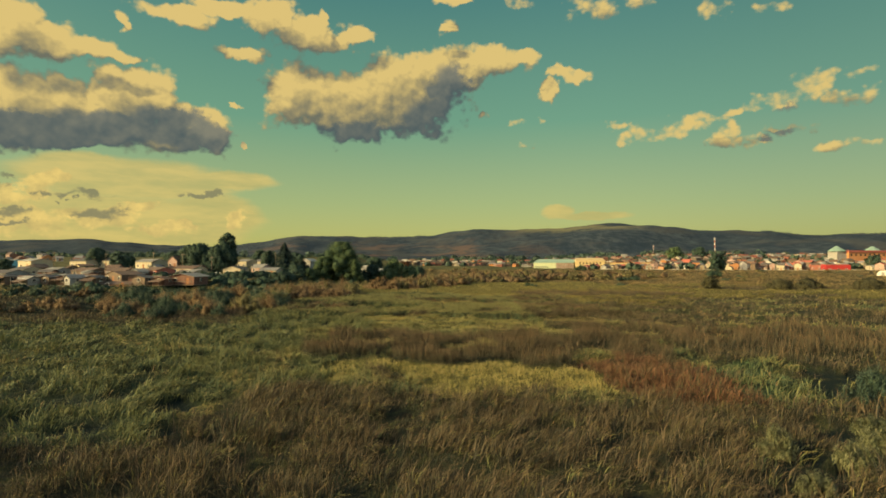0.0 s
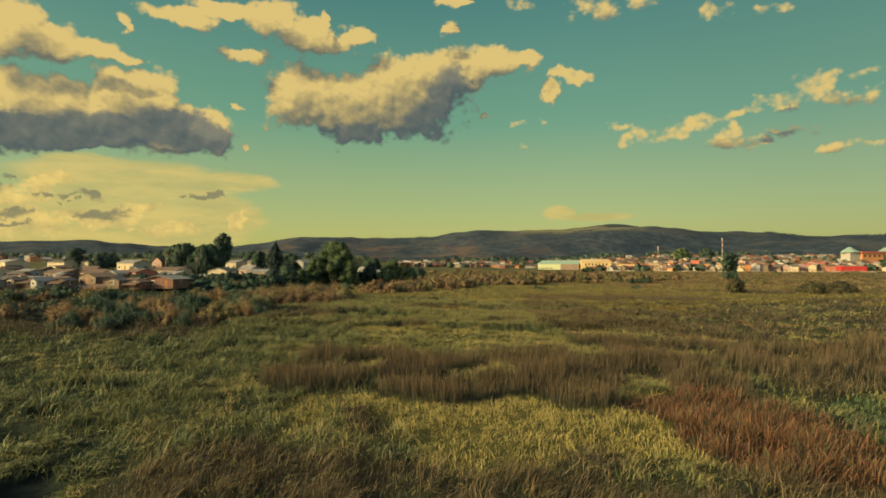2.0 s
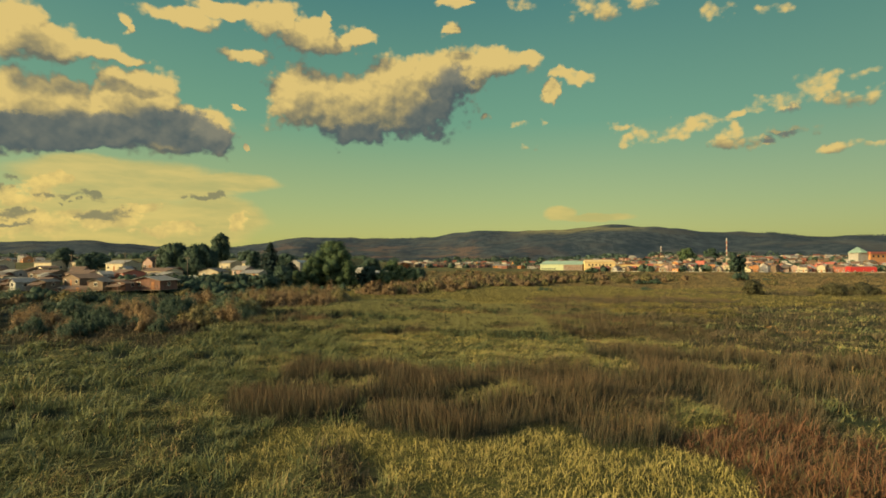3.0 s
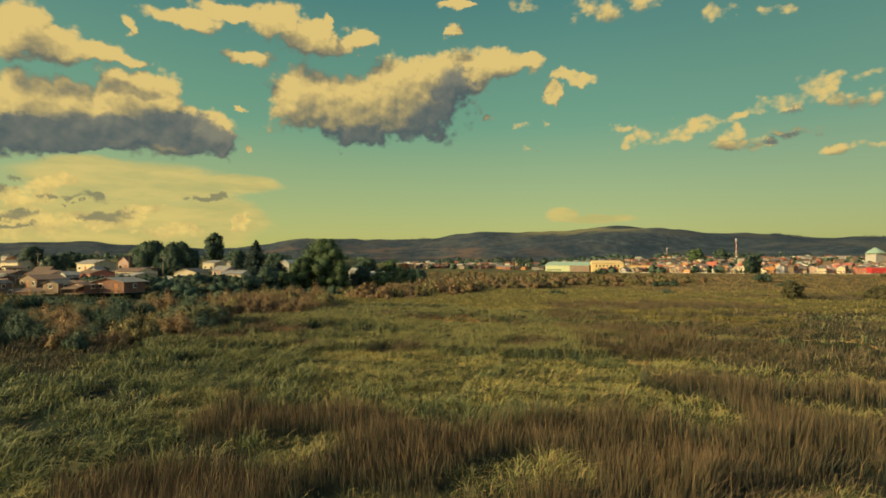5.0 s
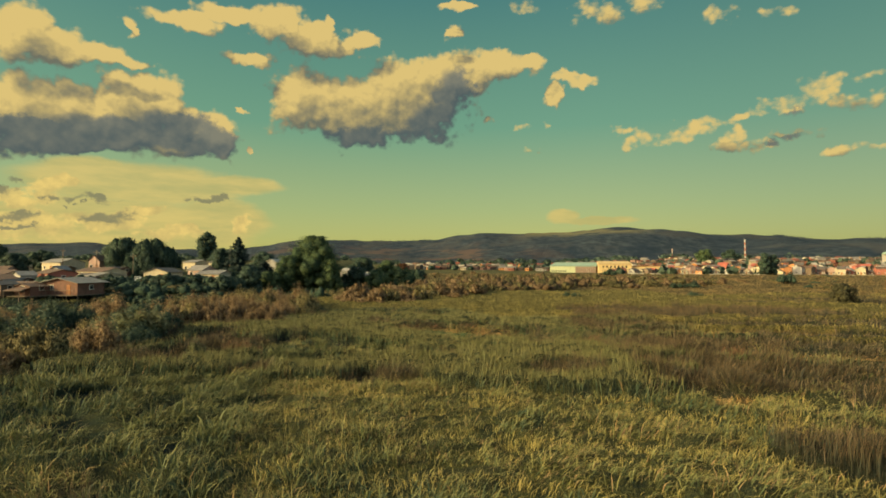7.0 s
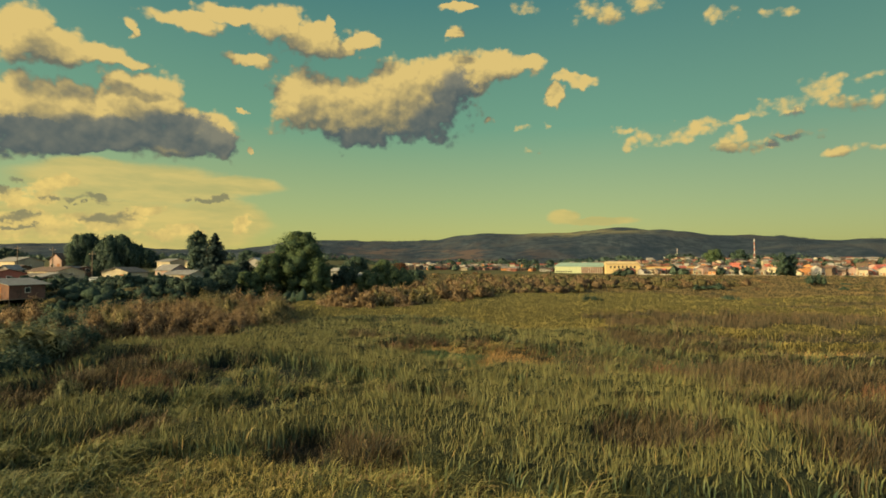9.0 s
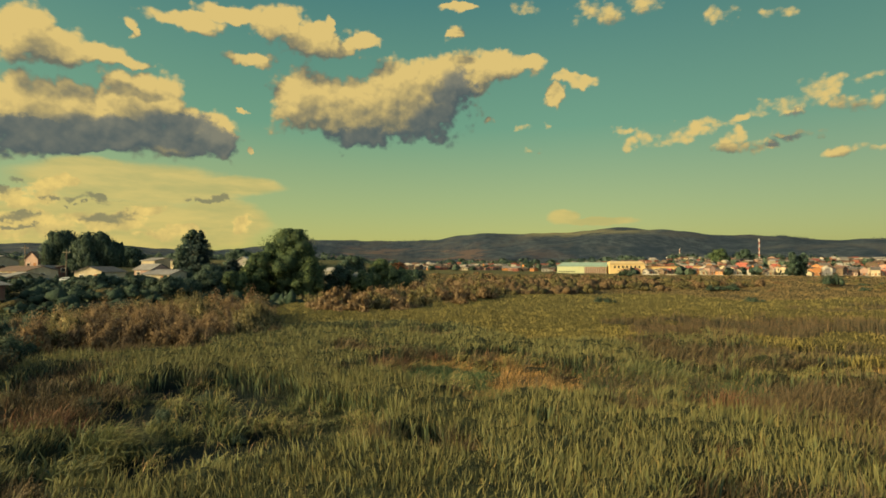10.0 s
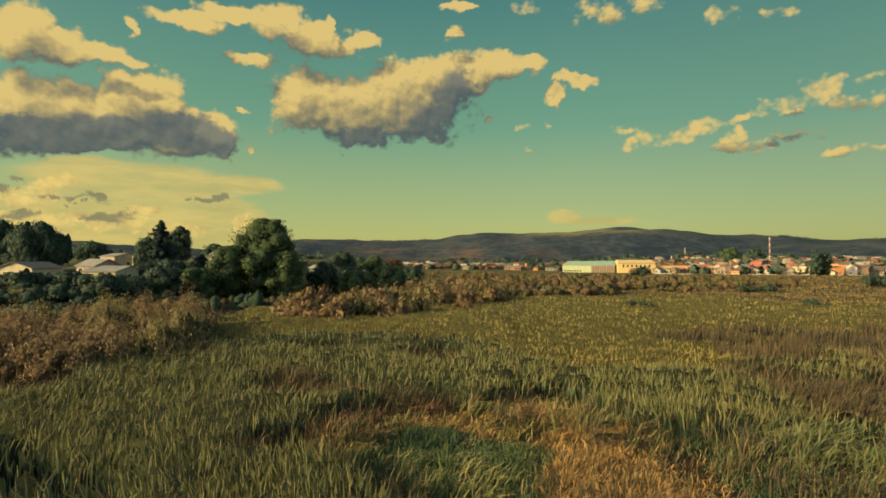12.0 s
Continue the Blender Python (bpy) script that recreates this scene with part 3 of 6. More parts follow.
def hill_trees():
    """Tree crowns along the crest."""
    rng = np.random.default_rng(16)
    n = 2600
    a = rng.uniform(-0.80, 0.80, n)
    r = rng.uniform(3980, 4140, n)
    x, y, z = hill(a, r)
    keep = (field(x, y, 240.0) + 0.6 * field(x + 500, y, 90.0) > -0.35)
    x, y, z = x[keep], y[keep], z[keep]
    h = rng.uniform(5, 12, len(x))
    centre = np.stack([x, y, z + h * 0.30], 1)
    cs = np.repeat(centre, 3, 0) + rng.normal(0, 1, (len(x) * 3, 3)) * [4.0, 4.0, 1.8]
    q = rng.normal(0, 0.22, cs.shape) + [-0.1, -0.5, 0.85]
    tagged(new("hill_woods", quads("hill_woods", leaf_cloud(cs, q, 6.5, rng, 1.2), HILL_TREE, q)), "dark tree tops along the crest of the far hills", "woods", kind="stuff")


hill_trees()


# ---- marsh plants ----
def inside(x, y, cx, cy, rx, ry, turn=0.0, rag=0.35, size=7.0):
    """Whether a place lies in a ragged oval patch."""
    c, s = math.cos(radians(turn)), math.sin(radians(turn))
    u, v = (x - cx) * c + (y - cy) * s, -(x - cx) * s + (y - cy) * c
    return (u / rx) ** 2 + (v / ry) ** 2 < 1 + rag * field(x * 1.0, y * 1.3, size) * 1.6


KINDS = ["reed", "grass", "lush", "pale", "brown", "sedge", "rust", "straw", "flat", "none", "reed_far", "turf"]
REED_K, GRASS_K, LUSH_K, PALE_K, BROWN_K, SEDGE_K, RUST_K, STRAW_K, FLAT_K, NONE_K, REEDFAR_K, TURF_K = range(12)


def what_grows(x, y, rng):
    """Which stand of plants covers each place."""
    k = np.full(x.shape, GRASS_K)
    wob = 7 * field(x, y, 24.0)
    k[y + wob * 0.6 > 91] = REED_K
    k[(y + wob * 1.5 > 150) | ((x > 30 + wob) & (y + wob * 0.6 > 118))] = REEDFAR_K
    k[(y + wob > 236 - 0.12 * np.maximum(x, 0)) | ((x > 62) & (y + wob > 205))] = FLAT_K
    k[(x > 48 + wob) & (y > 84) & (y < 135)] = GRASS_K
    tan_patch = field(x * 0.6 + 900, y * 1.9, 16.0)
    k[(x > 12 + wob) & (y > 82) & (y < 150) & (tan_patch > 0.12)] = BROWN_K
    k[(x > 18 + wob) & (y > 86) & (y < 135) & (tan_patch < -0.78)] = STRAW_K
    k[(x < -9 + wob * 0.6) & (y < 97)] = LUSH_K
    k[(y + wob * 0.7 < 39)] = BROWN_K
    k[(x < -9 + wob * 0.5) & (y > 29) & (y < 60)] = LUSH_K
    k[inside(x, y, 5, 49, 14, 9.5)] = PALE_K
    k[inside(x, y, -3.5, 60.5, 13.5, 6.8, -28, 0.5)] = SEDGE_K
    k[inside(x, y, 39, 66.0, 25, 11, 3, 0.6)] = SEDGE_K
    k[inside(x, y, 11, 65, 10, 4.5, 0, 0.7)] = SEDGE_K
    k[inside(x, y, 18.3, 45.5, 5.0, 8.6, 4, 0.5)] = RUST_K
    k[(x > 24 + wob * 0.4) & (y > 30) & (y < 62) & (k != SEDGE_K)] = BROWN_K
    k[inside(x, y, 27, 46, 6, 8) & (k != RUST_K)] = LUSH_K
    k[(x > -12) & (x < 26 + wob) & (y > 74) & (y < 98) & (rng.uniform(0, 1, x.shape) < 0.5) & (k == GRASS_K)] = PALE_K
    k[inside(x, y, 36, 105, 13, 3.0)] = STRAW_K
    k[inside(x, y, 23, 100, 7, 2.6)] = BROWN_K
    k[inside(x, y, 9, 97, 3.0, 2.0)] = BROWN_K
    # the clearing: withered rim, straw, a patch of short grass, mixed low grass at its side
    k[inside(x, y, 10.5, 119.0, 9.0, 6.6, 0, 0.25)] = GRASS_K
    k[inside(x, y, 1.0, 122.4, 7.2, 9.4, 0, 0.2)] = RUST_K
    k[inside(x, y, 2.2, 120.4, 5.8, 8.6, 0, 0.3, 4.0)] = STRAW_K
    k[inside(x, y, 8.2, 121.5, 1.3, 1.5, 0, 0.4, 4.0)] = BROWN_K
    k[inside(x, y, -1.4, 121.0, 3.9, 3.7, 0, 0.5, 4.0)] = TURF_K
    for cx, cy, r in ((17, 100, 2.6), (14.5, 111, 2.2), (24, 97, 3.4), (9.5, 103, 1.8), (28, 106, 3.0)):
        k[inside(x, y, cx, cy, r, r * 0.7, 0, 0.6, 4.0)] = RUST_K
    k[inside(x, y, -14, 108, 9, 7)] = LUSH_K
    k[inside(x, y, -19, 107, 4, 2.4)] = RUST_K
    k[inside(x, y, -26, 108, 8, 7) & (k != RUST_K)] = BROWN_K
    k[inside(x, y, -32, 139, 11, 17)] = BROWN_K
    k[inside(x, y, 43, 150, 24, 10)] = SEDGE_K
    k[inside(x, y, 26, 98, 9, 4.5, 0, 0.7)] = BROWN_K
    k[inside(x, y, 33, 84, 10, 5, 0, 0.7)] = BROWN_K
    k[inside(x, y, 112, 180, 40, 11)] = SEDGE_K
    k[inside(x, y, 60, 120, 30, 3.0, 2)] = BROWN_K
    k[(x < -34 + wob * 0.6) & (y > 84)] = BROWN_K
    k[(x < -56) & (y > 140)] = LUSH_K
    k[(x < -42) & (y > 100) & (rng.uniform(0, 1, x.shape) < 0.6)] = NONE_K
    # pockets of another kind within a stand
    odd = rng.uniform(0, 1, x.shape)
    spot = field(x + 300, y - 80, 6.0)
    k[(spot > 0.62) & (k == REED_K)] = BROWN_K
    k[(spot < -0.70) & (k == GRASS_K)] = LUSH_K
    k[(spot > 0.70) & (k == GRASS_K) & ((y < 60) | (y > 97)) & ~inside(x, y, 10.5, 119.0, 11.0, 8.0)] = BROWN_K
    k[(spot > 0.66) & (k == LUSH_K)] = GRASS_K
    k[(odd < 0.22) & (k == BROWN_K)] = GRASS_K
    k[(odd < 0.12) & (k == LUSH_K)] = GRASS_K
    k[(odd < 0.08) & (k == SEDGE_K)] = BROWN_K
    k[(odd < 0.12) & (k == TURF_K)] = STRAW_K
    k[(odd < 0.16) & (k == STRAW_K) & (y > 110)] = GRASS_K
    mixed = (k == GRASS_K) & inside(x, y, 10.5, 119.0, 11.0, 8.0)
    k[mixed & (odd < 0.12)] = STRAW_K
    k[mixed & (odd > 0.12) & (odd < 0.26)] = BROWN_K
    k[mixed & (odd > 0.40)] = TURF_K
    k[(odd > 0.66) & (x > 13 + wob * 0.4) & (k == REED_K)] = SEDGE_K
    k[(odd > 0.45) & inside(x, y, 27, 46, 6, 8) & (k == LUSH_K)] = TURF_K
    # gaps among the herbs, coloured near black as shade
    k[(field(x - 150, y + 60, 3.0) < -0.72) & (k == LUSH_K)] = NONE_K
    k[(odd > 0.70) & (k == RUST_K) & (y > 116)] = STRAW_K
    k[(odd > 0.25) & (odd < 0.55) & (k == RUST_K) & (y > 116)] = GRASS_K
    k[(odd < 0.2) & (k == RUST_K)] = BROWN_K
    # bare hollows; their near-black mat tone stands in for shade
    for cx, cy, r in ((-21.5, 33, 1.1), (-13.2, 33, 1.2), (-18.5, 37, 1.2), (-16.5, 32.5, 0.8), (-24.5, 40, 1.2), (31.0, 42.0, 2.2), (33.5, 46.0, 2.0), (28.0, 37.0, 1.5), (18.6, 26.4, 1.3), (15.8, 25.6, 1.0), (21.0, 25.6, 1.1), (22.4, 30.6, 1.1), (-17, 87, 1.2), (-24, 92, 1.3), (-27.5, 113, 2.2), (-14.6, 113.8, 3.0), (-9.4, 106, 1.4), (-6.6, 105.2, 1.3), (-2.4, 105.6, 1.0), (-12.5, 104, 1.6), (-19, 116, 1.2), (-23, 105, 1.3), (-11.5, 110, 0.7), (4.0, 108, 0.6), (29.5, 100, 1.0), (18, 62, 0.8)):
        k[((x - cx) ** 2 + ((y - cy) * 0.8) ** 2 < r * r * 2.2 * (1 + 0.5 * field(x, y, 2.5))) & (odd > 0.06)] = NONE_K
    return k


# height, spread of height, blade width, lean, blades per tuft, tuft radius, share of the full number
LOOKS = {
    "reed": (1.60, 0.12, 0.060, 0.19, 8, 0.24, 1.3, REED), "reed_far": (1.35, 0.10, 0.066, 0.18, 6, 0.24, 1.3, REED_FAR),
    "grass": (0.80, 0.30, 0.040, 0.66, 9, 0.24, 1.2, GRASS), "lush": (0.95, 0.40, 0.052, 0.56, 10, 0.26, 1.15, LUSH),
    "pale": (0.65, 0.25, 0.034, 0.50, 10, 0.24, 1.15, PALE), "brown": (1.15, 0.30, 0.032, 0.40, 10, 0.26, 1.25, BROWN),
    "sedge": (1.75, 0.22, 0.024, 0.16, 11, 0.22, 1.3, SEDGE), "rust": (1.0, 0.35, 0.040, 0.42, 10, 0.30, 1.2, RUST),
    "straw": (0.50, 0.40, 0.032, 0.70, 10, 0.26, 1.2, STRAW), "flat": (0.7, 0.35, 0.05, 0.45, 7, 0.4, 0.9, FLAT),
    "turf": (0.60, 0.3, 0.030, 0.35, 12, 0.22, 1.3, TURF)}
STANDS = {"reed": ("reed_bed", "dense bed of blue-green cattail reeds with yellow tips", "reeds"), "reed_far": ("reed_bed", "yellow-green sunlit reed bed on the open marsh", "reeds"),
          "grass": ("marsh_grass", "tangled olive green marsh grass", "grass"), "lush": ("marsh_herbs", "lush dark green broad-leaved marsh plants", "plants"),
          "pale": ("pale_grass", "low pale yellow-green grass in a clearing", "grass"), "brown": ("brown_grass", "tall brownish wind-bent grass", "grass"),
          "sedge": ("bulrushes", "tall dark brown bulrush stems", "rushes"), "rust": ("rust_weeds", "rust-red withered weeds", "weeds"),
          "straw": ("dry_grass", "flattened straw-coloured dry grass", "grass"), "flat": ("meadow_grass", "brown and yellow grass on the far flats", "grass"),
          "turf": ("short_grass", "short dark green grass in the dry clearing", "grass")}
BLADES = 900000


def tussocks(x, y):
    """Plants grow in clumps about a metre across, within larger swells."""
    return 0.62 * field(x + 40, y, 2.6) + 0.55 * field(x - 70, y + 30, 1.25)


def plant_marsh():
    rng = np.random.default_rng(21)
    cell = 1.5
    cx, cy = np.meshgrid(np.arange(-260, 320, cell), np.arange(15, 420, cell))
    cx, cy = cx.ravel() + cell / 2, cy.ravel() + cell / 2
    keep = (np.abs(cx) < 0.84 * cy + 4) & ~((cx < -62) & (cy > 186))
    cx, cy = cx[keep], cy[keep]
    dist = np.maximum(np.maximum(np.abs(cx) * 1.15, 21.0), cy - 98)       # how near the flight comes with the place in view
    dens = (21.0 / dist) ** 1.75
    dens[(np.abs(cx) < 34) & (cy > 92) & (cy < 146)] *= 2.6       # the reed bed is the densest stand
    dens *= BLADES / 8.0 / (dens.sum())
    count = rng.poisson(dens)
    at = np.repeat(np.arange(len(cx)), count)
    x = cx[at] + rng.uniform(-cell / 2, cell / 2, len(at))
    y = cy[at] + rng.uniform(-cell / 2, cell / 2, len(at))
    dd = dist[at] / 21.0
    kind = what_grows(x, y, rng)
    clump = tussocks(x, y)
    loose = np.isin(kind, (GRASS_K, LUSH_K, BROWN_K, RUST_K))
    kind[loose & (clump < -0.40) & (rng.uniform(0, 1, len(x)) < 0.8)] = NONE_K
    for i, name in enumerate(KINDS):
        if name not in LOOKS:
            continue
        tall, vary, wide, lean, blades, radius, share, mat = LOOKS[name]
        pick = np.nonzero((kind == i) & (rng.uniform(0, 1.3, len(x)) < share))[0]
        if not len(pick):
            continue
        bx, by, bd = (np.repeat(a[pick], blades) for a in (x, y, dd))
        m = len(bx)
        tuft_h = np.repeat(tall * (1 + vary * rng.normal(0, 0.6, len(pick)) + (0.05 if name.startswith("reed") else 0.22) * field(x[pick], y[pick], 4.0) + (0.62 * clump[pick] if i in (GRASS_K, LUSH_K, BROWN_K, RUST_K) else 0)), blades)
        wind = (0.42 if i in (GRASS_K, LUSH_K, BROWN_K, RUST_K) else 0.16) + 0.30 * np.clip(field(bx, by, 13.0), -1, 1)
        tl = rng.normal(0, 1, (len(pick), 2)) * lean * 0.65
        lx = np.repeat(tl[:, 0], blades) + rng.normal(0, lean * 0.6, m) + wind * lean * 1.6
        ly = np.repeat(tl[:, 1], blades) + rng.normal(0, lean * 0.6, m)
        spread = radius * bd ** 0.6
        px, py = bx + rng.normal(0, 1, m) * spread, by + rng.normal(0, 1, m) * spread
        h = np.clip(tuft_h * rng.uniform(0.65, 1.15, m), 0.12, 3.0)
        root = np.stack([px, py, land(px, py) - 0.05], 1)
        me = blade_mesh(STANDS[name][0], root, h, wide * bd ** 0.76 * rng.uniform(0.7, 1.3, m), np.clip(np.stack([lx, ly], 1), -1.1, 1.1), rng.uniform(0, math.pi, m), mat, belly=0.66 if name.startswith("reed") else 0.6)
        nm, label, cat = STANDS[name]
        tagged(new(nm, me), label, cat, kind="stuff")


plant_marsh()


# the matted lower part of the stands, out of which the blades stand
# tones darkened for the shade between blades, "none" almost black for shaded hollows
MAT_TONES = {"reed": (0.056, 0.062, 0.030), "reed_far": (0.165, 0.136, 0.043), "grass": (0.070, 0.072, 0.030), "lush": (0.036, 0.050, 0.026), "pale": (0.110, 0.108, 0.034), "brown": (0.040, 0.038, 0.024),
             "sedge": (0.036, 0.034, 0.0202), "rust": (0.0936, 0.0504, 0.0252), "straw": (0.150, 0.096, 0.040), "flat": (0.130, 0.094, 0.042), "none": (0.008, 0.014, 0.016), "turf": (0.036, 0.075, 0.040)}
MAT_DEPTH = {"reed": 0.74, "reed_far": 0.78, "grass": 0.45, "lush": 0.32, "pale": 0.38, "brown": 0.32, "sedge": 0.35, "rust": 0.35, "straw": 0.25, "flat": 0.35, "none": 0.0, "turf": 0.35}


def matted_layer():
    rng = np.random.default_rng(9)
    u = np.concatenate([np.arange(0, 45, 0.6), np.geomspace(45, 330, 110)])
    xs = np.concatenate([-u[::-1], u[1:]])
    xs = xs[xs > -262]
    ys = np.concatenate([np.arange(14, 170, 0.6), np.geomspace(170, 425, 110)])
    gx, gy = np.meshgrid(xs, ys)
    gx, gy = gx + rng.uniform(-0.2, 0.2, gx.shape), gy + rng.uniform(-0.2, 0.2, gy.shape)
    kind = what_grows(gx, gy, rng)
    tall = np.array([LOOKS[k][0] if k in LOOKS else 0.05 for k in KINDS])
    depth = np.array([MAT_DEPTH[k] for k in KINDS])
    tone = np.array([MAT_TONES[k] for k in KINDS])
    lump = 1 + np.where(np.isin(kind, (REED_K, REEDFAR_K)), 0.05, 0.22) * field(gx, gy, 4.0) + 0.50 * tussocks(gx, gy) * np.where(np.isin(kind, (GRASS_K, LUSH_K, BROWN_K, RUST_K)), 1.4, 0.15) + rng.normal(0, 0.10, gx.shape)
    gz = land(gx, gy) + np.clip(tall[kind] * depth[kind] * lump, 0.02, 2.0)
    gz[(gx < -60) & (gy > 180)] -= 1.0
    nx, ny = len(xs), len(ys)
    i0 = (np.arange(ny - 1)[:, None] * nx + np.arange(nx - 1)).ravel()
    cx, cy = gx.ravel()[i0], gy.ravel()[i0]
    i0 = i0[np.abs(cx) < 0.86 * cy + 6]
    mat, n, shader = material("matted_plants", 0.9, 0.1)
    tint = n.put("ShaderNodeAttribute", attribute_name="tone").outputs["Color"]
    at = n.put("ShaderNodeNewGeometry").outputs["Position"]
    # dark flecks paint small shaded gaps into the mat
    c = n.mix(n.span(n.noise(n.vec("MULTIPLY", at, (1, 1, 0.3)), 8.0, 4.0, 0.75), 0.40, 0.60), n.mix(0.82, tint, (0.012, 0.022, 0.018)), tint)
    n.feed(shader.inputs["Base Color"], c)
    bp = n.put("ShaderNodeBump")
    bp.inputs["Strength"].default_value, bp.inputs["Distance"].default_value = 1.0, 0.3
    n.feed(bp.inputs["Height"], n.noise(at, 7.0, 4.0, 0.75))
    n.tree.links.new(bp.outputs[0], shader.inputs["Normal"])
    finish(n, shader)
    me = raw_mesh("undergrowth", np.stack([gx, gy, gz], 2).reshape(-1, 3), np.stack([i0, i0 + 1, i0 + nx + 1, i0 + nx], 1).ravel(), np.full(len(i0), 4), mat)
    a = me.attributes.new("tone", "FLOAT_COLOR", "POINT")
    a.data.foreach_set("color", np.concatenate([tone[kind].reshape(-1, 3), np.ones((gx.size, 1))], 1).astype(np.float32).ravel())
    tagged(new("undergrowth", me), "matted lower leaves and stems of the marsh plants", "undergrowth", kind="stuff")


matted_layer()


# ---- bushes ----
def lobe_plan(rng, lobes):
    """Middles and half axes of the lobes of a shrub about one metre high and wide."""
    rows = []
    for k in range(lobes):
        a, r = rng.uniform(0, math.tau), rng.uniform(0, 0.36) ** 0.8
        h = rng.uniform(0.45, 0.95) * (1 - r * 0.7)
        rows.append((np.array([math.cos(a) * r, math.sin(a) * r, h * 0.55]), np.array([rng.uniform(0.11, 0.19), rng.uniform(0.11, 0.19), h * rng.uniform(0.42, 0.55)])))
    return rows


def ball(level):
    bm = bmesh.new()
    bmesh.ops.create_icosphere(bm, subdivisions=level, radius=1.0)
    rows = np.array([v.co[:] for v in bm.verts]), np.array([[v.index for v in f.verts] for f in bm.faces])
    bm.free()
    return rows


BALLS = {1: ball(1), 2: ball(2)}


def lumps(rows, rng, rough=0.16, level=2):
    """Uneven rounded lumps of dense inner foliage: middle and half axes of each."""
    co, tri = BALLS[level]
    vs, fs = [], []
    for k, (c, rad) in enumerate(rows):
        vs.append(np.asarray(c) + co * np.asarray(rad) * (1 + rng.normal(0, rough, (len(co), 1))))
        fs.append(tri + k * len(co))
    return np.concatenate(vs), np.concatenate(fs)


def lump_mesh(name, rows, rng, mat, rough=0.16, level=2):
    v, f = lumps(rows, rng, rough, level)
    me = raw_mesh(name, v, f.ravel(), np.full(len(f), 3), mat)
    me.polygons.foreach_set("use_smooth", np.ones(len(f), bool))
    return me


def bush_mesh(seed, plan, leaves, size, upright, mat, rising, stretch):
    """Fine sprays all over the lobes."""
    rng = np.random.default_rng(seed)
    centre, outward = [], []
    for c, rad in plan:
        q = rng.normal(0, 1, (leaves // len(plan), 3))
        q /= np.linalg.norm(q, axis=1)[:, None]
        q[:, 2] = np.abs(q[:, 2]) * 1.1 - 0.35
        centre.append(c + q * rad * rng.uniform(0.50, 1.2, (len(q), 1)))
        outward.append(q + [0, 0, upright])
    centre, outward = np.concatenate(centre), np.concatenate(outward)
    centre[:, 2] = np.maximum(centre[:, 2], 0.02)
    v = leaf_cloud(centre, outward, size, rng, stretch, rising)
    return quads("foliage", v, mat, outward * [1, 1, 0.8] + rng.normal(0, 0.30, outward.shape))


def stems_mesh(seed, plan):
    """Stems that rise into each lobe."""
    bm = bmesh.new()
    for c, rad in plan:
        rod(bm, (c[0] * 0.2, c[1] * 0.2, -0.1), tuple(c), 0.018, 0.006, 4)
    return bm


def bush_kind(label, mat, seed, lobes=9, leaves=720, size=0.15, upright=0.3, group="", rising=0.0, stretch=3.4):
    thing = new("bush")
    thing.location = (0, -380, -60)
    plan = lobe_plan(np.random.default_rng(seed), lobes)
    part("woody_base", stems_mesh(seed, plan), DARK_TWIG, thing)
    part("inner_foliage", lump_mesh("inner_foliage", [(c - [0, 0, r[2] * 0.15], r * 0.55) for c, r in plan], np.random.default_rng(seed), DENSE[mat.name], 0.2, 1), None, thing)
    part("foliage", bush_mesh(seed, plan, leaves, size, upright, mat, rising, stretch), mat, thing)
    tagged(thing, label, "bush", group)
    return thing


def put(model, x, y, size, tall=1.0, turn=0.0, sink=0.05):
    ob = copy_thing(model, Matrix.Identity(4))
    ob.matrix_basis = Matrix.LocRotScale((x, y, float(land(x, y)) - sink), Euler((0, 0, turn)), (size, size, size * tall))
    return ob


def drop(model):
    for o in (*model.children_recursive, model):
        bpy.data.objects.remove(o)


SORTS = (("brown feathery wetland shrub with rusty tips", BUSH_BROWN, 0.5, "brown shrubs of the marsh edge", 1.8, 31), ("olive yellow rounded wetland shrub", BUSH_OLIVE, 0.4, "olive shrubs of the marsh edge", 1.4, 41),
         ("dark green dense willow shrub", BUSH_GREEN, 0.1, "green shrubs of the marsh edge", 0.3, 51))
NEAR_BUSH = [[bush_kind(label, mat, seed + k, 18, 2500, 0.019, up, group, rising, 3.3) for k in range(2)] for label, mat, up, group, rising, seed in SORTS]
FAR_BUSH = [[bush_kind(label, mat, seed + 5 + k, 11, 420, 0.050, up, group, rising, 2.4) for k in range(2)] for label, mat, up, group, rising, seed in SORTS]
PALE_BUSH = [bush_kind("grey-green shrub with pale silvery shoot tips", BUSH_PALE, s, 18, 2200, 0.026, 1.6, "pale shrubs in the marsh", 2.4, 5.0) for s in (61, 62)]


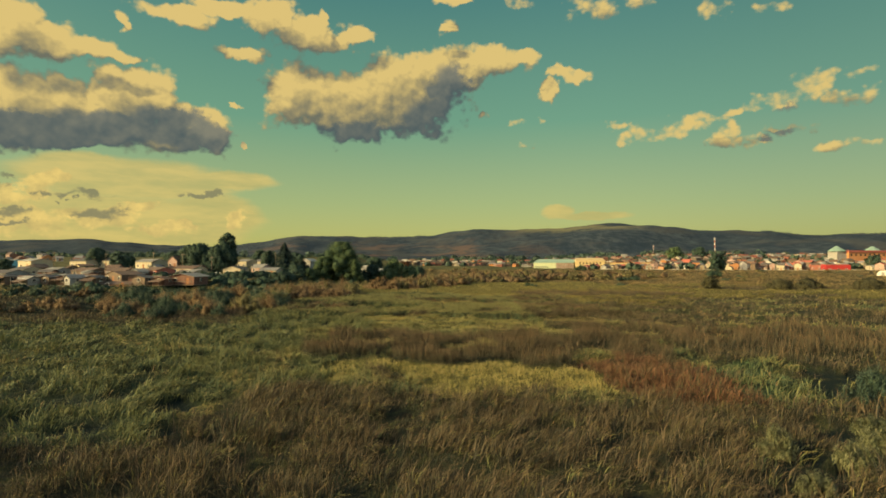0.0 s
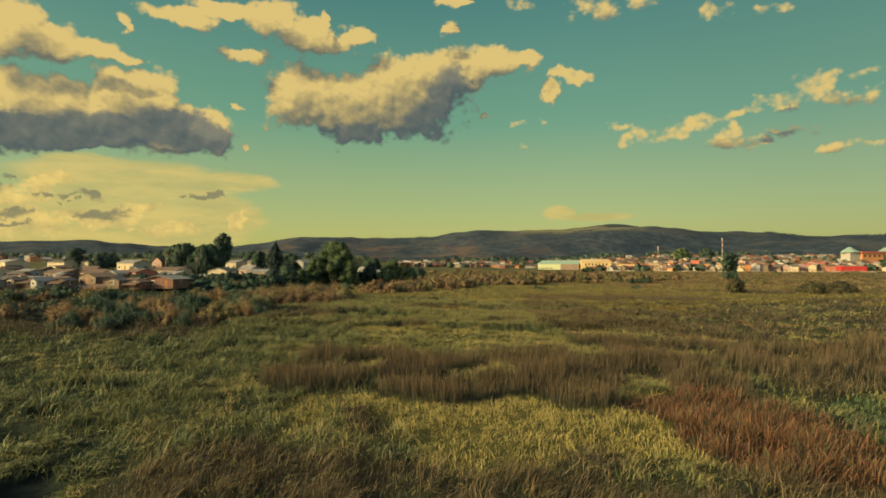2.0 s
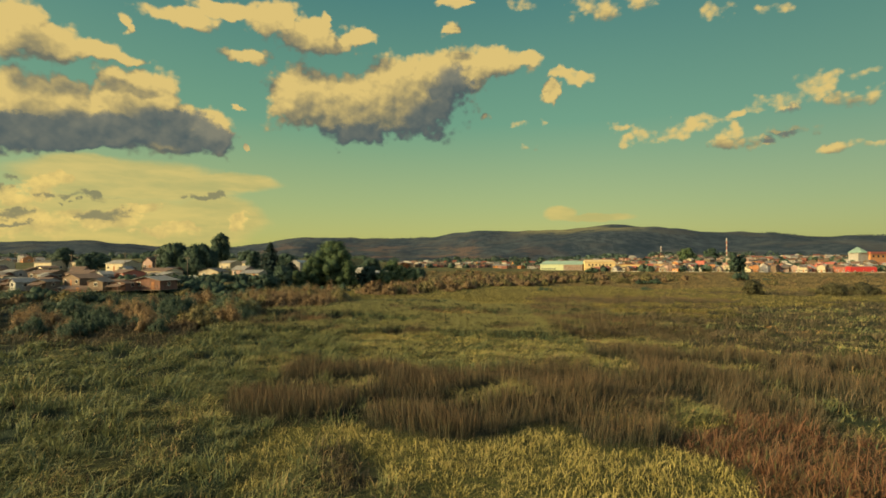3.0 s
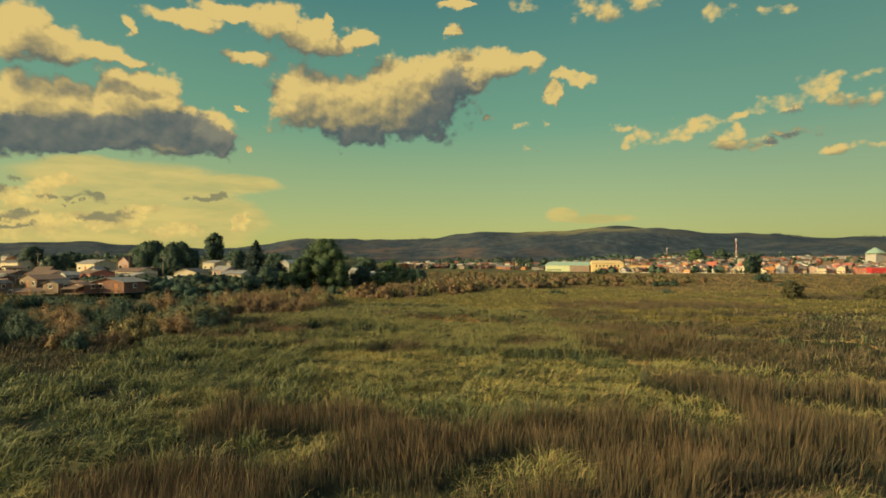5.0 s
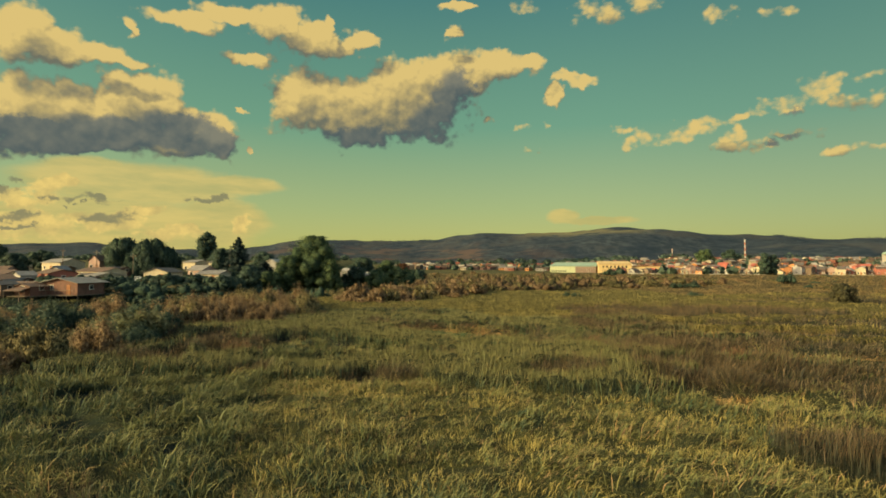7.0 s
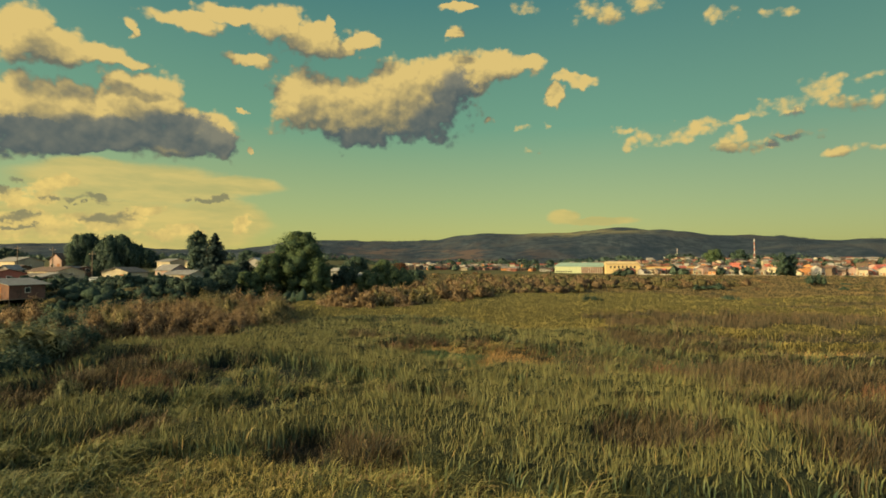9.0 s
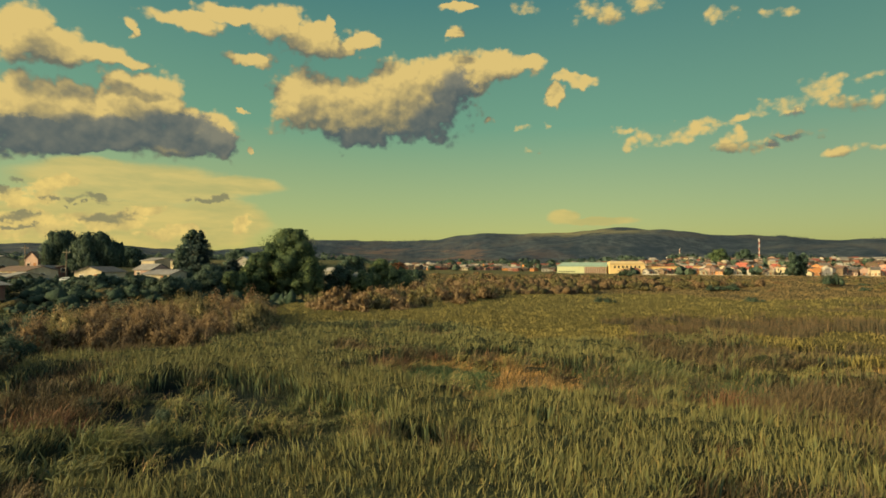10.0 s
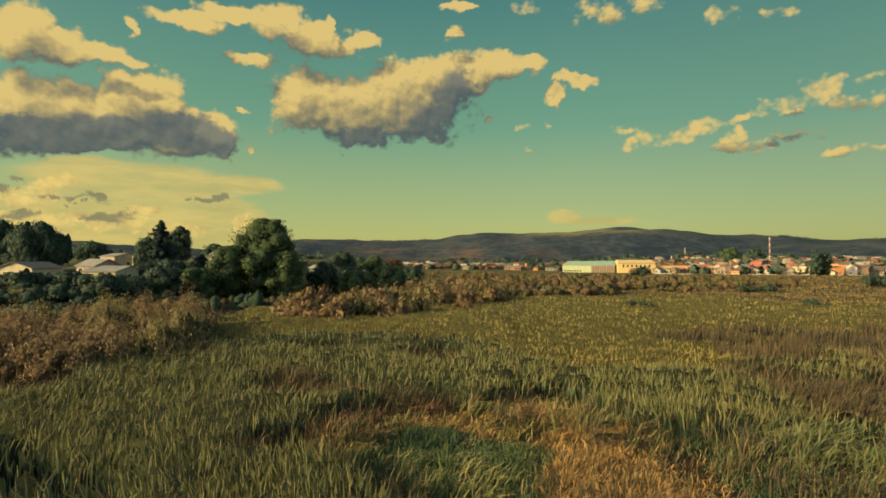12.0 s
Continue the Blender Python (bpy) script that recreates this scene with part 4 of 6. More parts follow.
def plant_bushes():
    rng = np.random.default_rng(77)
    placed = []

    joined = {}

    def scatter(count, cx, cy, rx, ry, turn, mixes, lo, hi, gap, tall=1.0, far=False):
        c, s = math.cos(radians(turn)), math.sin(radians(turn))
        tries = 0
        while count and tries < 4000:
            tries += 1
            u, v = rng.uniform(-1, 1, 2)
            if u * u + v * v > 1:
                continue
            x, y = cx + u * rx * c - v * ry * s, cy + u * rx * s + v * ry * c
            size = rng.uniform(lo, hi)
            if any((x - a) ** 2 + (y - b) ** 2 < ((size + d) * gap) ** 2 for a, b, d in placed):
                continue
            placed.append((x, y, size))
            pool = mixes[int(rng.integers(len(mixes)))]
            model, up, turn_by = pool[int(rng.integers(len(pool)))], tall * rng.uniform(0.75, 1.1), rng.uniform(0, 6.3)
            if far:
                joined.setdefault(pool[0]["label"], []).append((model, Matrix.LocRotScale((x, y, float(land(x, y)) - 0.05), Euler((0, 0, turn_by)), (size, size, size * up))))
            else:
                put(model, x, y, size, up, turn_by)
            count -= 1

    (B, O, G), P, (FB, FO, FG) = NEAR_BUSH, PALE_BUSH, FAR_BUSH
    # single plants near the flight
    for model, x, y, size, tall in ((P[0], 17.0, 28.2, 2.0, 1.25), (P[1], 19.3, 25.4, 2.3, 1.15), (P[0], 22.0, 27.5, 2.4, 1.1), (P[1], 15.6, 23.2, 1.6, 1.2), (P[1], 24.0, 31.0, 2.0, 1.0), (G[0], 27.5, 36.5, 2.6, 1.15),
                                    (G[1], 31.5, 40.0, 3.0, 1.1), (G[0], 33.5, 43.0, 3.0, 0.9), (G[1], -16.0, 110.0, 1.8, 0.7), (G[0], -11.0, 107.2, 1.3, 0.7), (G[0], -21.0, 111.5, 2.4, 0.7), (O[1], -18.5, 105.0, 1.8, 0.7), (P[1], -37.0, 118.5, 9.0, 0.66), (G[1], -35.0, 115.0, 7.5, 0.52), (G[0], -39.5, 115.5, 6.0, 0.6), (P[0], -23.3, 104.0, 2.4, 1.2), (O[1], -19.5, 103.0, 3.6, 0.5), (G[1], -15.7, 114.5, 1.8, 0.6), (G[0], -41.5, 122.0, 6.2, 0.7), (G[1], -37.0, 125.5, 6.5, 0.6), (P[0], -31.0, 108.0, 2.4, 1.0), (P[1], -27.0, 112.5, 2.0, 0.9),
                                    (G[0], 30.7, 191.7, 4.6, 0.75), (G[1], 26.0, 193.0, 2.2, 0.6), (G[0], 64.5, 199.0, 5.4, 0.6), (O[0], 78.0, 171.0, 3.6, 0.6), (G[1], 91.0, 258.0, 8.0, 0.5), (G[0], 84.0, 256.0, 6.0, 0.6),
                                    (G[0], 142.0, 286.0, 10.0, 0.8), (G[1], 96.0, 380.0, 12.0, 0.55), (G[1], 100.5, 290.0, 5.0, 0.6)):
        put(model, x, y, size, tall, rng.uniform(0, 6.3))
        placed.append((x, y, size))
    scatter(64, -52, 120, 18, 30, 14, [B, G, O, G, B], 3.8, 6.2, 0.235, 0.92)
    scatter(60, -36, 150, 12, 19, 15, [B, B, B, O], 4.2, 6.2, 0.22, 1.0)
    scatter(38, -86, 116, 24, 26, 0, [FB, FG, FO, FG, FB], 3.6, 6.0, 0.29, 0.85)
    scatter(44, -100, 144, 46, 9, 0, [FG, FG, FG, FO], 3.6, 5.6, 0.24, 0.6, True)
    scatter(34, -62, 174, 13, 15, 0, [FG, FG, FG, FO], 4.6, 6.6, 0.23, 0.48, True)
    scatter(80, -4, 206, 12, 40, -22, [FB, FO, FO, FB, FB], 5.6, 8.2, 0.19, 0.92)
    scatter(30, -34, 190, 24, 7, 8, [FG, FO, FO], 3.4, 5.8, 0.28, 0.8, True)
    scatter(20, -78, 180, 22, 6, -14, [FG, FG, FO], 3.0, 5.0, 0.28, 0.75, True)
    scatter(120, 22, 258, 26, 48, -32, [FB, FO, FO, FB], 5.0, 8.0, 0.22, 0.72, True)
    scatter(60, 62, 300, 40, 26, -10, [FB, FO, FO, FB], 4.0, 7.0, 0.26, 0.6, True)
    scatter(70, 60, 310, 62, 52, 0, [FO, FB, FO], 3.4, 6.5, 0.4, 0.6, True)
    scatter(44, 125, 310, 70, 60, 0, [FO, FB, FG, FO], 2.4, 5.5, 0.6, 0.42, True)
    scatter(30, 200, 320, 60, 50, 0, [FB, FO, FG], 2.5, 6.0, 0.6, 0.4, True)
    scatter(40, 10, 380, 60, 50, 0, [FO, FB, FO], 2.6, 5.0, 0.5, 0.6, True)
    for label, rows in joined.items():
        vs, ns, hearts = [], [], []
        for model, m in rows:
            scale, at = m.to_scale(), m.to_translation()
            for c, rad in lobe_plan(rng, 6):
                hearts.append((np.array(at) + c * np.array(scale), rad * np.array(scale) * [1.15, 1.15, 0.9]))
            me = [o for o in model.children if o.name.startswith("foliage")][0].data
            co = np.empty(len(me.vertices) * 3, np.float32)
            me.vertices.foreach_get("co", co)
            co = co.reshape(-1, 4, 3)[::3]
            a = np.array(m)
            vs.append(co @ a[:3, :3].T + a[:3, 3])
            mid = co.mean(1) - [0, 0, 0.35]
            ns.append(mid @ a[:3, :3].T + [0, 0, 0.3])
            mat = me.materials[0]
        tagged(new("far_shrubs", quads("far_shrubs", np.concatenate(vs), mat, np.concatenate(ns))), label.replace("shrub", "shrubs scattered over the far flats"), "shrubs", kind="stuff")
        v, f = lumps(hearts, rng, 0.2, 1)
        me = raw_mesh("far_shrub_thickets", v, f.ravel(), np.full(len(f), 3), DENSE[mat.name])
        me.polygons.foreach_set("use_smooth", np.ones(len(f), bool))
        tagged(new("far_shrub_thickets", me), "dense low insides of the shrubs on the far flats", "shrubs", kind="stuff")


plant_bushes()
for model in sum(NEAR_BUSH + FAR_BUSH, PALE_BUSH):
    drop(model)


# ---- trees ----
def limbs(rng, height, spread, thick, fork=0.3, count=7):
    bm = bmesh.new()
    rod(bm, (0, 0, -0.4), (0, 0, height * fork), thick, thick * 0.75, 8)
    rod(bm, (0, 0, height * fork), (rng.uniform(-0.3, 0.3), rng.uniform(-0.3, 0.3), height * 0.86), thick * 0.75, thick * 0.12, 6)
    for k in range(count):
        a = k * 2.4 + rng.uniform(-0.3, 0.3)
        z0 = height * rng.uniform(fork * 0.9, 0.6)
        r = spread * rng.uniform(0.45, 0.8)
        rod(bm, (0, 0, z0), (math.cos(a) * r, math.sin(a) * r, z0 + height * rng.uniform(0.12, 0.3)), thick * 0.4, thick * 0.08, 5)
    return bm


def broadleaf(x, y, height, width, mat, label, seed, low=0.12, lobes=26, leaves=2600, size=0.5, droop=0.0, shape=1.0, category="tree"):
    """Trunk, limbs and a crown of leaf sprays on many uneven lobes."""
    leaves, size = int(leaves * 2.3), size * 0.72
    rng = np.random.default_rng(seed)
    thing = new("tree")
    thing.location = (x, y, float(land(x, y)))
    half = width / 2
    part("trunk", limbs(rng, height, half, 0.03 * height ** 0.9 + 0.05), BARK, thing)
    cs, qs, balls = [], [], []
    for k in range(lobes):
        t = (k + 0.5) / lobes
        h = low + (0.94 - low) * t
        ring = math.sin(math.pi * min(1, (t * 0.85 + 0.12) ** shape)) ** 0.6
        a, r = k * 2.4 + rng.uniform(-0.5, 0.5), half * ring * rng.uniform(0.35, 0.78)
        c = np.array([math.cos(a) * r, math.sin(a) * r, height * h])
        rad = half * rng.uniform(0.26, 0.44)
        balls.append((c - [0, 0, droop * height * 0.10], np.array([rad, rad, rad * (1 + droop * 0.8)]) * 0.62))
        q = rng.normal(0, 1, (leaves // lobes, 3))
        q /= np.linalg.norm(q, axis=1)[:, None]
        off = q * np.array([rad, rad, rad * rng.uniform(0.8, 1.15)]) * rng.uniform(0.55, 1.07, (len(q), 1))
        off[:, 2] -= droop * rng.uniform(0, 1, len(q)) * height * 0.28
        p = c + off
        p[:, 2] = np.clip(p[:, 2], 0.25, height)
        cs.append(p)
        qs.append(q + [0, 0, 0.25])
    c, q = np.concatenate(cs), np.concatenate(qs)
    v = leaf_cloud(c, q, size, rng, 1.4)
    if droop:
        v[:, 0, 2] -= size * 1.2
        v[:, 2, 2] += size * 0.5
    balls.append(((0, 0, height * (low + 0.9) / 2), (half * 0.42, half * 0.42, height * (0.78 - low) / 2)))
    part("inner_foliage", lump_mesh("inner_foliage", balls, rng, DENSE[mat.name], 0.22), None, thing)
    whole = c - [0, 0, height * 0.45]
    whole /= np.linalg.norm(whole, axis=1)[:, None] + 1e-9
    part("crown", quads("crown", v, mat, q * 0.7 + whole * 0.6 + rng.normal(0, 0.3, q.shape)), mat, thing)
    tagged(thing, label, category)
    return thing


def conifer(x, y, height, width, label, seed, full=1.0):
    rng = np.random.default_rng(seed)
    thing = new("conifer_tree")
    thing.location = (x, y, float(land(x, y)))
    bm = bmesh.new()
    rod(bm, (0, 0, -0.4), (0, 0, height * 0.97), 0.28, 0.03, 7)
    part("trunk", bm, BARK, thing)
    cs, qs = [], []
    tiers = 26
    for k in range(tiers):
        t = k / (tiers - 1)
        z = height * (0.10 + 0.88 * t)
        reach = width / 2 * (1 - t) ** (0.78 / full) * rng.uniform(0.75, 1.15) + 0.12
        for b in range(8):
            a = rng.uniform(0, math.tau)
            rr = reach * rng.uniform(0.75, 1.15)
            m = 26
            s = rng.uniform(0.15, 1, m) ** 0.7
            p = np.stack([np.cos(a) * rr * s, np.sin(a) * rr * s, z - 0.16 * rr * s + 0.10 * rr * s * s], 1) + rng.normal(0, 0.13, (m, 3)) * (0.5 + rr * 0.22)
            cs.append(p)
            qs.append(np.tile([np.cos(a) * 0.5, np.sin(a) * 0.5, 0.8], (m, 1)))
    c, q = np.concatenate(cs), np.concatenate(qs)
    heart = [((0, 0, height * u), (width * 0.24 * (1 - u) ** (0.78 / full), width * 0.24 * (1 - u) ** (0.78 / full), height * 0.13)) for u in (0.2, 0.32, 0.44, 0.56, 0.68, 0.8)]
    part("inner_foliage", lump_mesh("inner_foliage", heart, rng, DENSE["conifer_needle"]), None, thing)
    part("crown", quads("crown", leaf_cloud(c, q, 0.30, rng, 2.4), NEEDLE, q + rng.normal(0, 0.35, q.shape)), NEEDLE, thing)
    tagged(thing, label, "conifer")
    return thing


broadleaf(-40.0, 216, 17.4, 17.5, TREE_GREEN, "large round-crowned green broadleaf tree above the shrubs", 1, 0.05, 34, 5200, 0.5)
broadleaf(-46.5, 211, 11.5, 9.0, TREE_GREEN, "green broadleaf tree in front of a larger one", 2, 0.04, 22, 2600, 0.45)
broadleaf(-34.5, 212, 10.5, 8.0, TREE_GREEN, "green broadleaf tree beside a larger one", 3, 0.04, 20, 2400, 0.45)
broadleaf(-55.5, 207, 6.2, 8.5, TREE_DARK, "dark green low spreading tree", 4, 0.03, 18, 2400, 0.42)
broadleaf(-49.5, 205, 6.4, 8.0, TREE_GREEN, "low green tree at the marsh edge", 5, 0.03, 18, 2200, 0.42)
broadleaf(-60.5, 204, 3.4, 7.0, TREE_DARK, "low dark green thicket beside a house", 6, 0.03, 14, 1500, 0.4)
broadleaf(-68.0, 185, 2.4, 7.0, TREE_DARK, "low dark green thicket below a house", 7, 0.03, 14, 1500, 0.4)
broadleaf(-77.0, 181, 2.4, 8.0, TREE_DARK, "dark green hedge-like thicket below the houses", 8, 0.03, 14, 1500, 0.4)
broadleaf(-55.0, 193, 3.4, 7.0, TREE_DARK, "dark green rounded thicket", 9, 0.03, 14, 1500, 0.4)
broadleaf(-85.4, 211, 10.2, 13.0, TREE_DARK, "drooping green willow tree beside the houses", 10, 0.08, 30, 4000, 0.42, 0.8)
broadleaf(-93.6, 212, 10.8, 12.0, TREE_DARK, "wide dark green willow tree between the houses", 31, 0.08, 28, 3600, 0.42, 0.6)
broadleaf(-104.0, 226, 9.0, 11.0, TREE_DARK, "large dark green broadleaf tree among the houses", 11, 0.08, 26, 3000, 0.5)
broadleaf(-142, 224, 8.5, 10.0, TREE_DARK, "dark green tree among the houses", 12, 0.08, 20, 2200, 0.5)
broadleaf(-121, 206, 6.5, 8.5, TREE_DARK, "dark green round tree among the houses", 13, 0.08, 18, 2000, 0.45)
broadleaf(-165, 206, 5.0, 7.0, TREE_DARK, "small dark green tree among the houses", 14, 0.08, 14, 1400, 0.45)
broadleaf(-74.0, 232, 7.0, 9.0, TREE_DARK, "dark green tree behind the houses", 15, 0.08, 16, 1600, 0.45)
broadleaf(-33.0, 262, 11.0, 12.0, TREE_DARK, "dark broadleaf tree behind the thicket", 16, 0.05, 20, 2400, 0.5)
broadleaf(-24.0, 268, 10.0, 12.0, TREE_GREEN, "green broadleaf tree behind the thicket", 17, 0.05, 20, 2400, 0.5)
broadleaf(-22.0, 222, 6.4, 10.0, TREE_GREEN, "low green spreading tree at the edge of the shrubs", 18, 0.03, 18, 2200, 0.42)
broadleaf(-14.5, 228, 7.0, 10.0, TREE_GREEN, "low green tree beside the brown shrubs", 19, 0.03, 18, 2200, 0.42)
broadleaf(-19.0, 280, 8.5, 9.0, RED_LEAF, "tree with reddish brown autumn crown", 20, 0.1, 14, 1400, 0.5)
broadleaf(-29.0, 222, 8.2, 9.0, TREE_DARK, "low dark tree at the foot of the large one", 21, 0.03, 16, 1800, 0.42)
broadleaf(-191, 486, 24.0, 19.0, TREE_DARK, "tall dome-shaped dark tree behind the houses", 22, 0.05, 24, 2200, 1.1, 0.0, 1.0)
broadleaf(84.0, 171.5, 5.0, 5.8, BUSH_DRAB, "small round drab olive tree alone on the flats", 30, 0.03, 18, 1600, 0.32)
broadleaf(197.5, 397.5, 14.0, 7.5, TREE_DARK, "dark green broadleaf tree in front of the town", 23, 0.02, 18, 2400, 0.8)
broadleaf(203.5, 399, 13.0, 8.0, TREE_DARK, "dark green tree in front of the town", 24, 0.02, 14, 1400, 0.8)
broadleaf(347, 440, 11.0, 13.0, TREE_DARK, "dark tree beside the orange building", 25, 0.02, 14, 1400, 0.8)
broadleaf(250, 590, 15.0, 22.0, TREE_GREEN, "wide green tree among the town houses", 26, 0.05, 14, 1400, 1.0)
broadleaf(300, 640, 13.0, 20.0, TREE_DARK, "dark tree among the town houses", 27, 0.05, 14, 1200, 1.0)
for px, py, ph, pw, sd in ((-70.0, 262, 6.5, 13.0, 61), (-89.0, 268, 7.0, 14.0, 62), (-107.0, 262, 6.5, 13.0, 63), (-126.0, 258, 6.0, 13.0, 64), (-52.0, 262, 6.5, 12.0, 65), (-150.0, 256, 6.0, 13.0, 66), (-14.0, 300, 5.5, 12.0, 67)):
    broadleaf(px, py, ph, pw, TREE_DARK, "dark spreading tree behind the bank houses", sd, 0.03, 16, 1000, 0.6)
for px, py, ph, pw, sd in ((106.0, 172.0, 3.9, 8.5, 41), (119.5, 178.0, 3.4, 9.5, 42), (134.0, 172.0, 3.8, 10.5, 43), (112.5, 169.0, 2.4, 5.5, 44)):
    broadleaf(px, py, ph, pw, BUSH_DRAB, "drab olive rounded bush alone on the flats", sd, 0.03, 18, 1500, 0.32, category="bush")
for px, py, ph, pw, sd in ((-54.0, 184, 4.2, 9.0, 51), (-62.0, 188, 2.2, 9.0, 52), (-72.0, 186, 1.5, 8.0, 53), (-82.5, 176, 2.2, 7.0, 54), (-85.0, 180, 2.6, 8.0, 55), (-52.5, 198, 5.6, 9.0, 56), (-92.0, 180, 2.6, 7.0, 57)):
    broadleaf(px, py, ph, pw, TREE_DARK, "dark green thicket on the slope below the houses", sd, 0.03, 16, 1500, 0.4, category="thicket")
conifer(-62.5, 216, 12.4, 12.5, "dark blue-green pointed conifer beside the houses", 28)
conifer(-57.5, 224, 7.4, 9.0, "dark conifer with a rounded top", 29, 1.6)


# ---- houses ----
WALLS = {
    "cream": rough_material("cream_plank_wall", (0.33, 0.28, 0.20), (0.46, 0.39, 0.28), 0.8, 6.0, stain=(0.28, 0.22, 0.16)),
    "white": rough_material("white_painted_wall", (0.30, 0.285, 0.265), (0.42, 0.395, 0.365), 0.8, 6.0, stain=(0.34, 0.30, 0.26)),
    "yellow": rough_material("yellow_painted_wall", (0.46, 0.33, 0.16), (0.56, 0.42, 0.23), 0.8, 6.0, stain=(0.38, 0.28, 0.16)),
    "orange": rough_material("orange_painted_wall", (0.36, 0.155, 0.07), (0.46, 0.215, 0.105), 0.6, 6.0, stain=(0.34, 0.17, 0.08)),
    "red": rough_material("red_painted_wall", (0.28, 0.09, 0.07), (0.36, 0.13, 0.10), 0.6, 6.0, stain=(0.20, 0.075, 0.06)),
    "vivid": rough_material("bright_red_sheet_wall", (0.30, 0.022, 0.026), (0.38, 0.036, 0.038), 0.6, 6.0),
    "pink": rough_material("pink_painted_wall", (0.27, 0.175, 0.148), (0.37, 0.25, 0.21), 0.8, 6.0, stain=(0.30, 0.19, 0.16)),
    "grey": rough_material("grey_plank_wall", (0.20, 0.19, 0.18), (0.32, 0.30, 0.28), 0.9, 8.0, stain=(0.12, 0.11, 0.10)),
    "wood": rough_material("weathered_wood_wall", (0.095, 0.068, 0.052), (0.165, 0.115, 0.082), 0.9, 9.0, stain=(0.09, 0.065, 0.05)),
    "maroon": rough_material("dark_red_brown_boards", (0.11, 0.055, 0.042), (0.18, 0.09, 0.068), 0.9, 9.0, stain=(0.05, 0.035, 0.03)),
    "blue": rough_material("blue_painted_wall", (0.10, 0.32, 0.42), (0.15, 0.42, 0.52), 0.8, 6.0),
    "green": rough_material("pale_green_sheet_wall", (0.22, 0.25, 0.165), (0.29, 0.31, 0.21), 0.3, 3.0, stain=(0.20, 0.19, 0.12))}
ROOFS = {
    "rust": rough_material("rusted_sheet_roof", (0.085, 0.058, 0.048), (0.155, 0.098, 0.074), 0.9, 7.0, 0.8, stain=(0.08, 0.05, 0.04)),
    "zinc": rough_material("grey_zinc_roof", (0.15, 0.145, 0.14), (0.24, 0.23, 0.22), 0.9, 7.0, 0.7, 0.1, stain=(0.15, 0.10, 0.07)),
    "dark": rough_material("dark_sheet_roof", (0.06, 0.055, 0.055), (0.12, 0.105, 0.10), 0.9, 7.0, 0.7),
    "red": rough_material("red_sheet_roof", (0.26, 0.07, 0.055), (0.36, 0.11, 0.085), 0.9, 7.0, 0.65, stain=(0.24, 0.06, 0.045)),
    "pale": rough_material("pale_sheet_roof", (0.26, 0.245, 0.22), (0.36, 0.34, 0.30), 0.9, 7.0, 0.6, stain=(0.33, 0.27, 0.20)),
    "green": rough_material("pale_green_sheet_roof", (0.14, 0.22, 0.185), (0.20, 0.285, 0.24), 0.3, 3.0, 0.6, stain=(0.17, 0.24, 0.19))}
TRIM = rough_material("white_trim", (0.60, 0.57, 0.50), (0.72, 0.69, 0.62), 2.0, 12.0)
DOOR = rough_material("brown_door", (0.20, 0.085, 0.04), (0.32, 0.14, 0.07), 2.0, 12.0)
POST = rough_material("timber_post", (0.12, 0.09, 0.065), (0.21, 0.16, 0.12), 2.0, 12.0)
GLASS, n, shader = material("window_glass", 0.12, 0.5)
shader.inputs["Base Color"].default_value = (0.025, 0.03, 0.035, 1)
finish(n, shader)


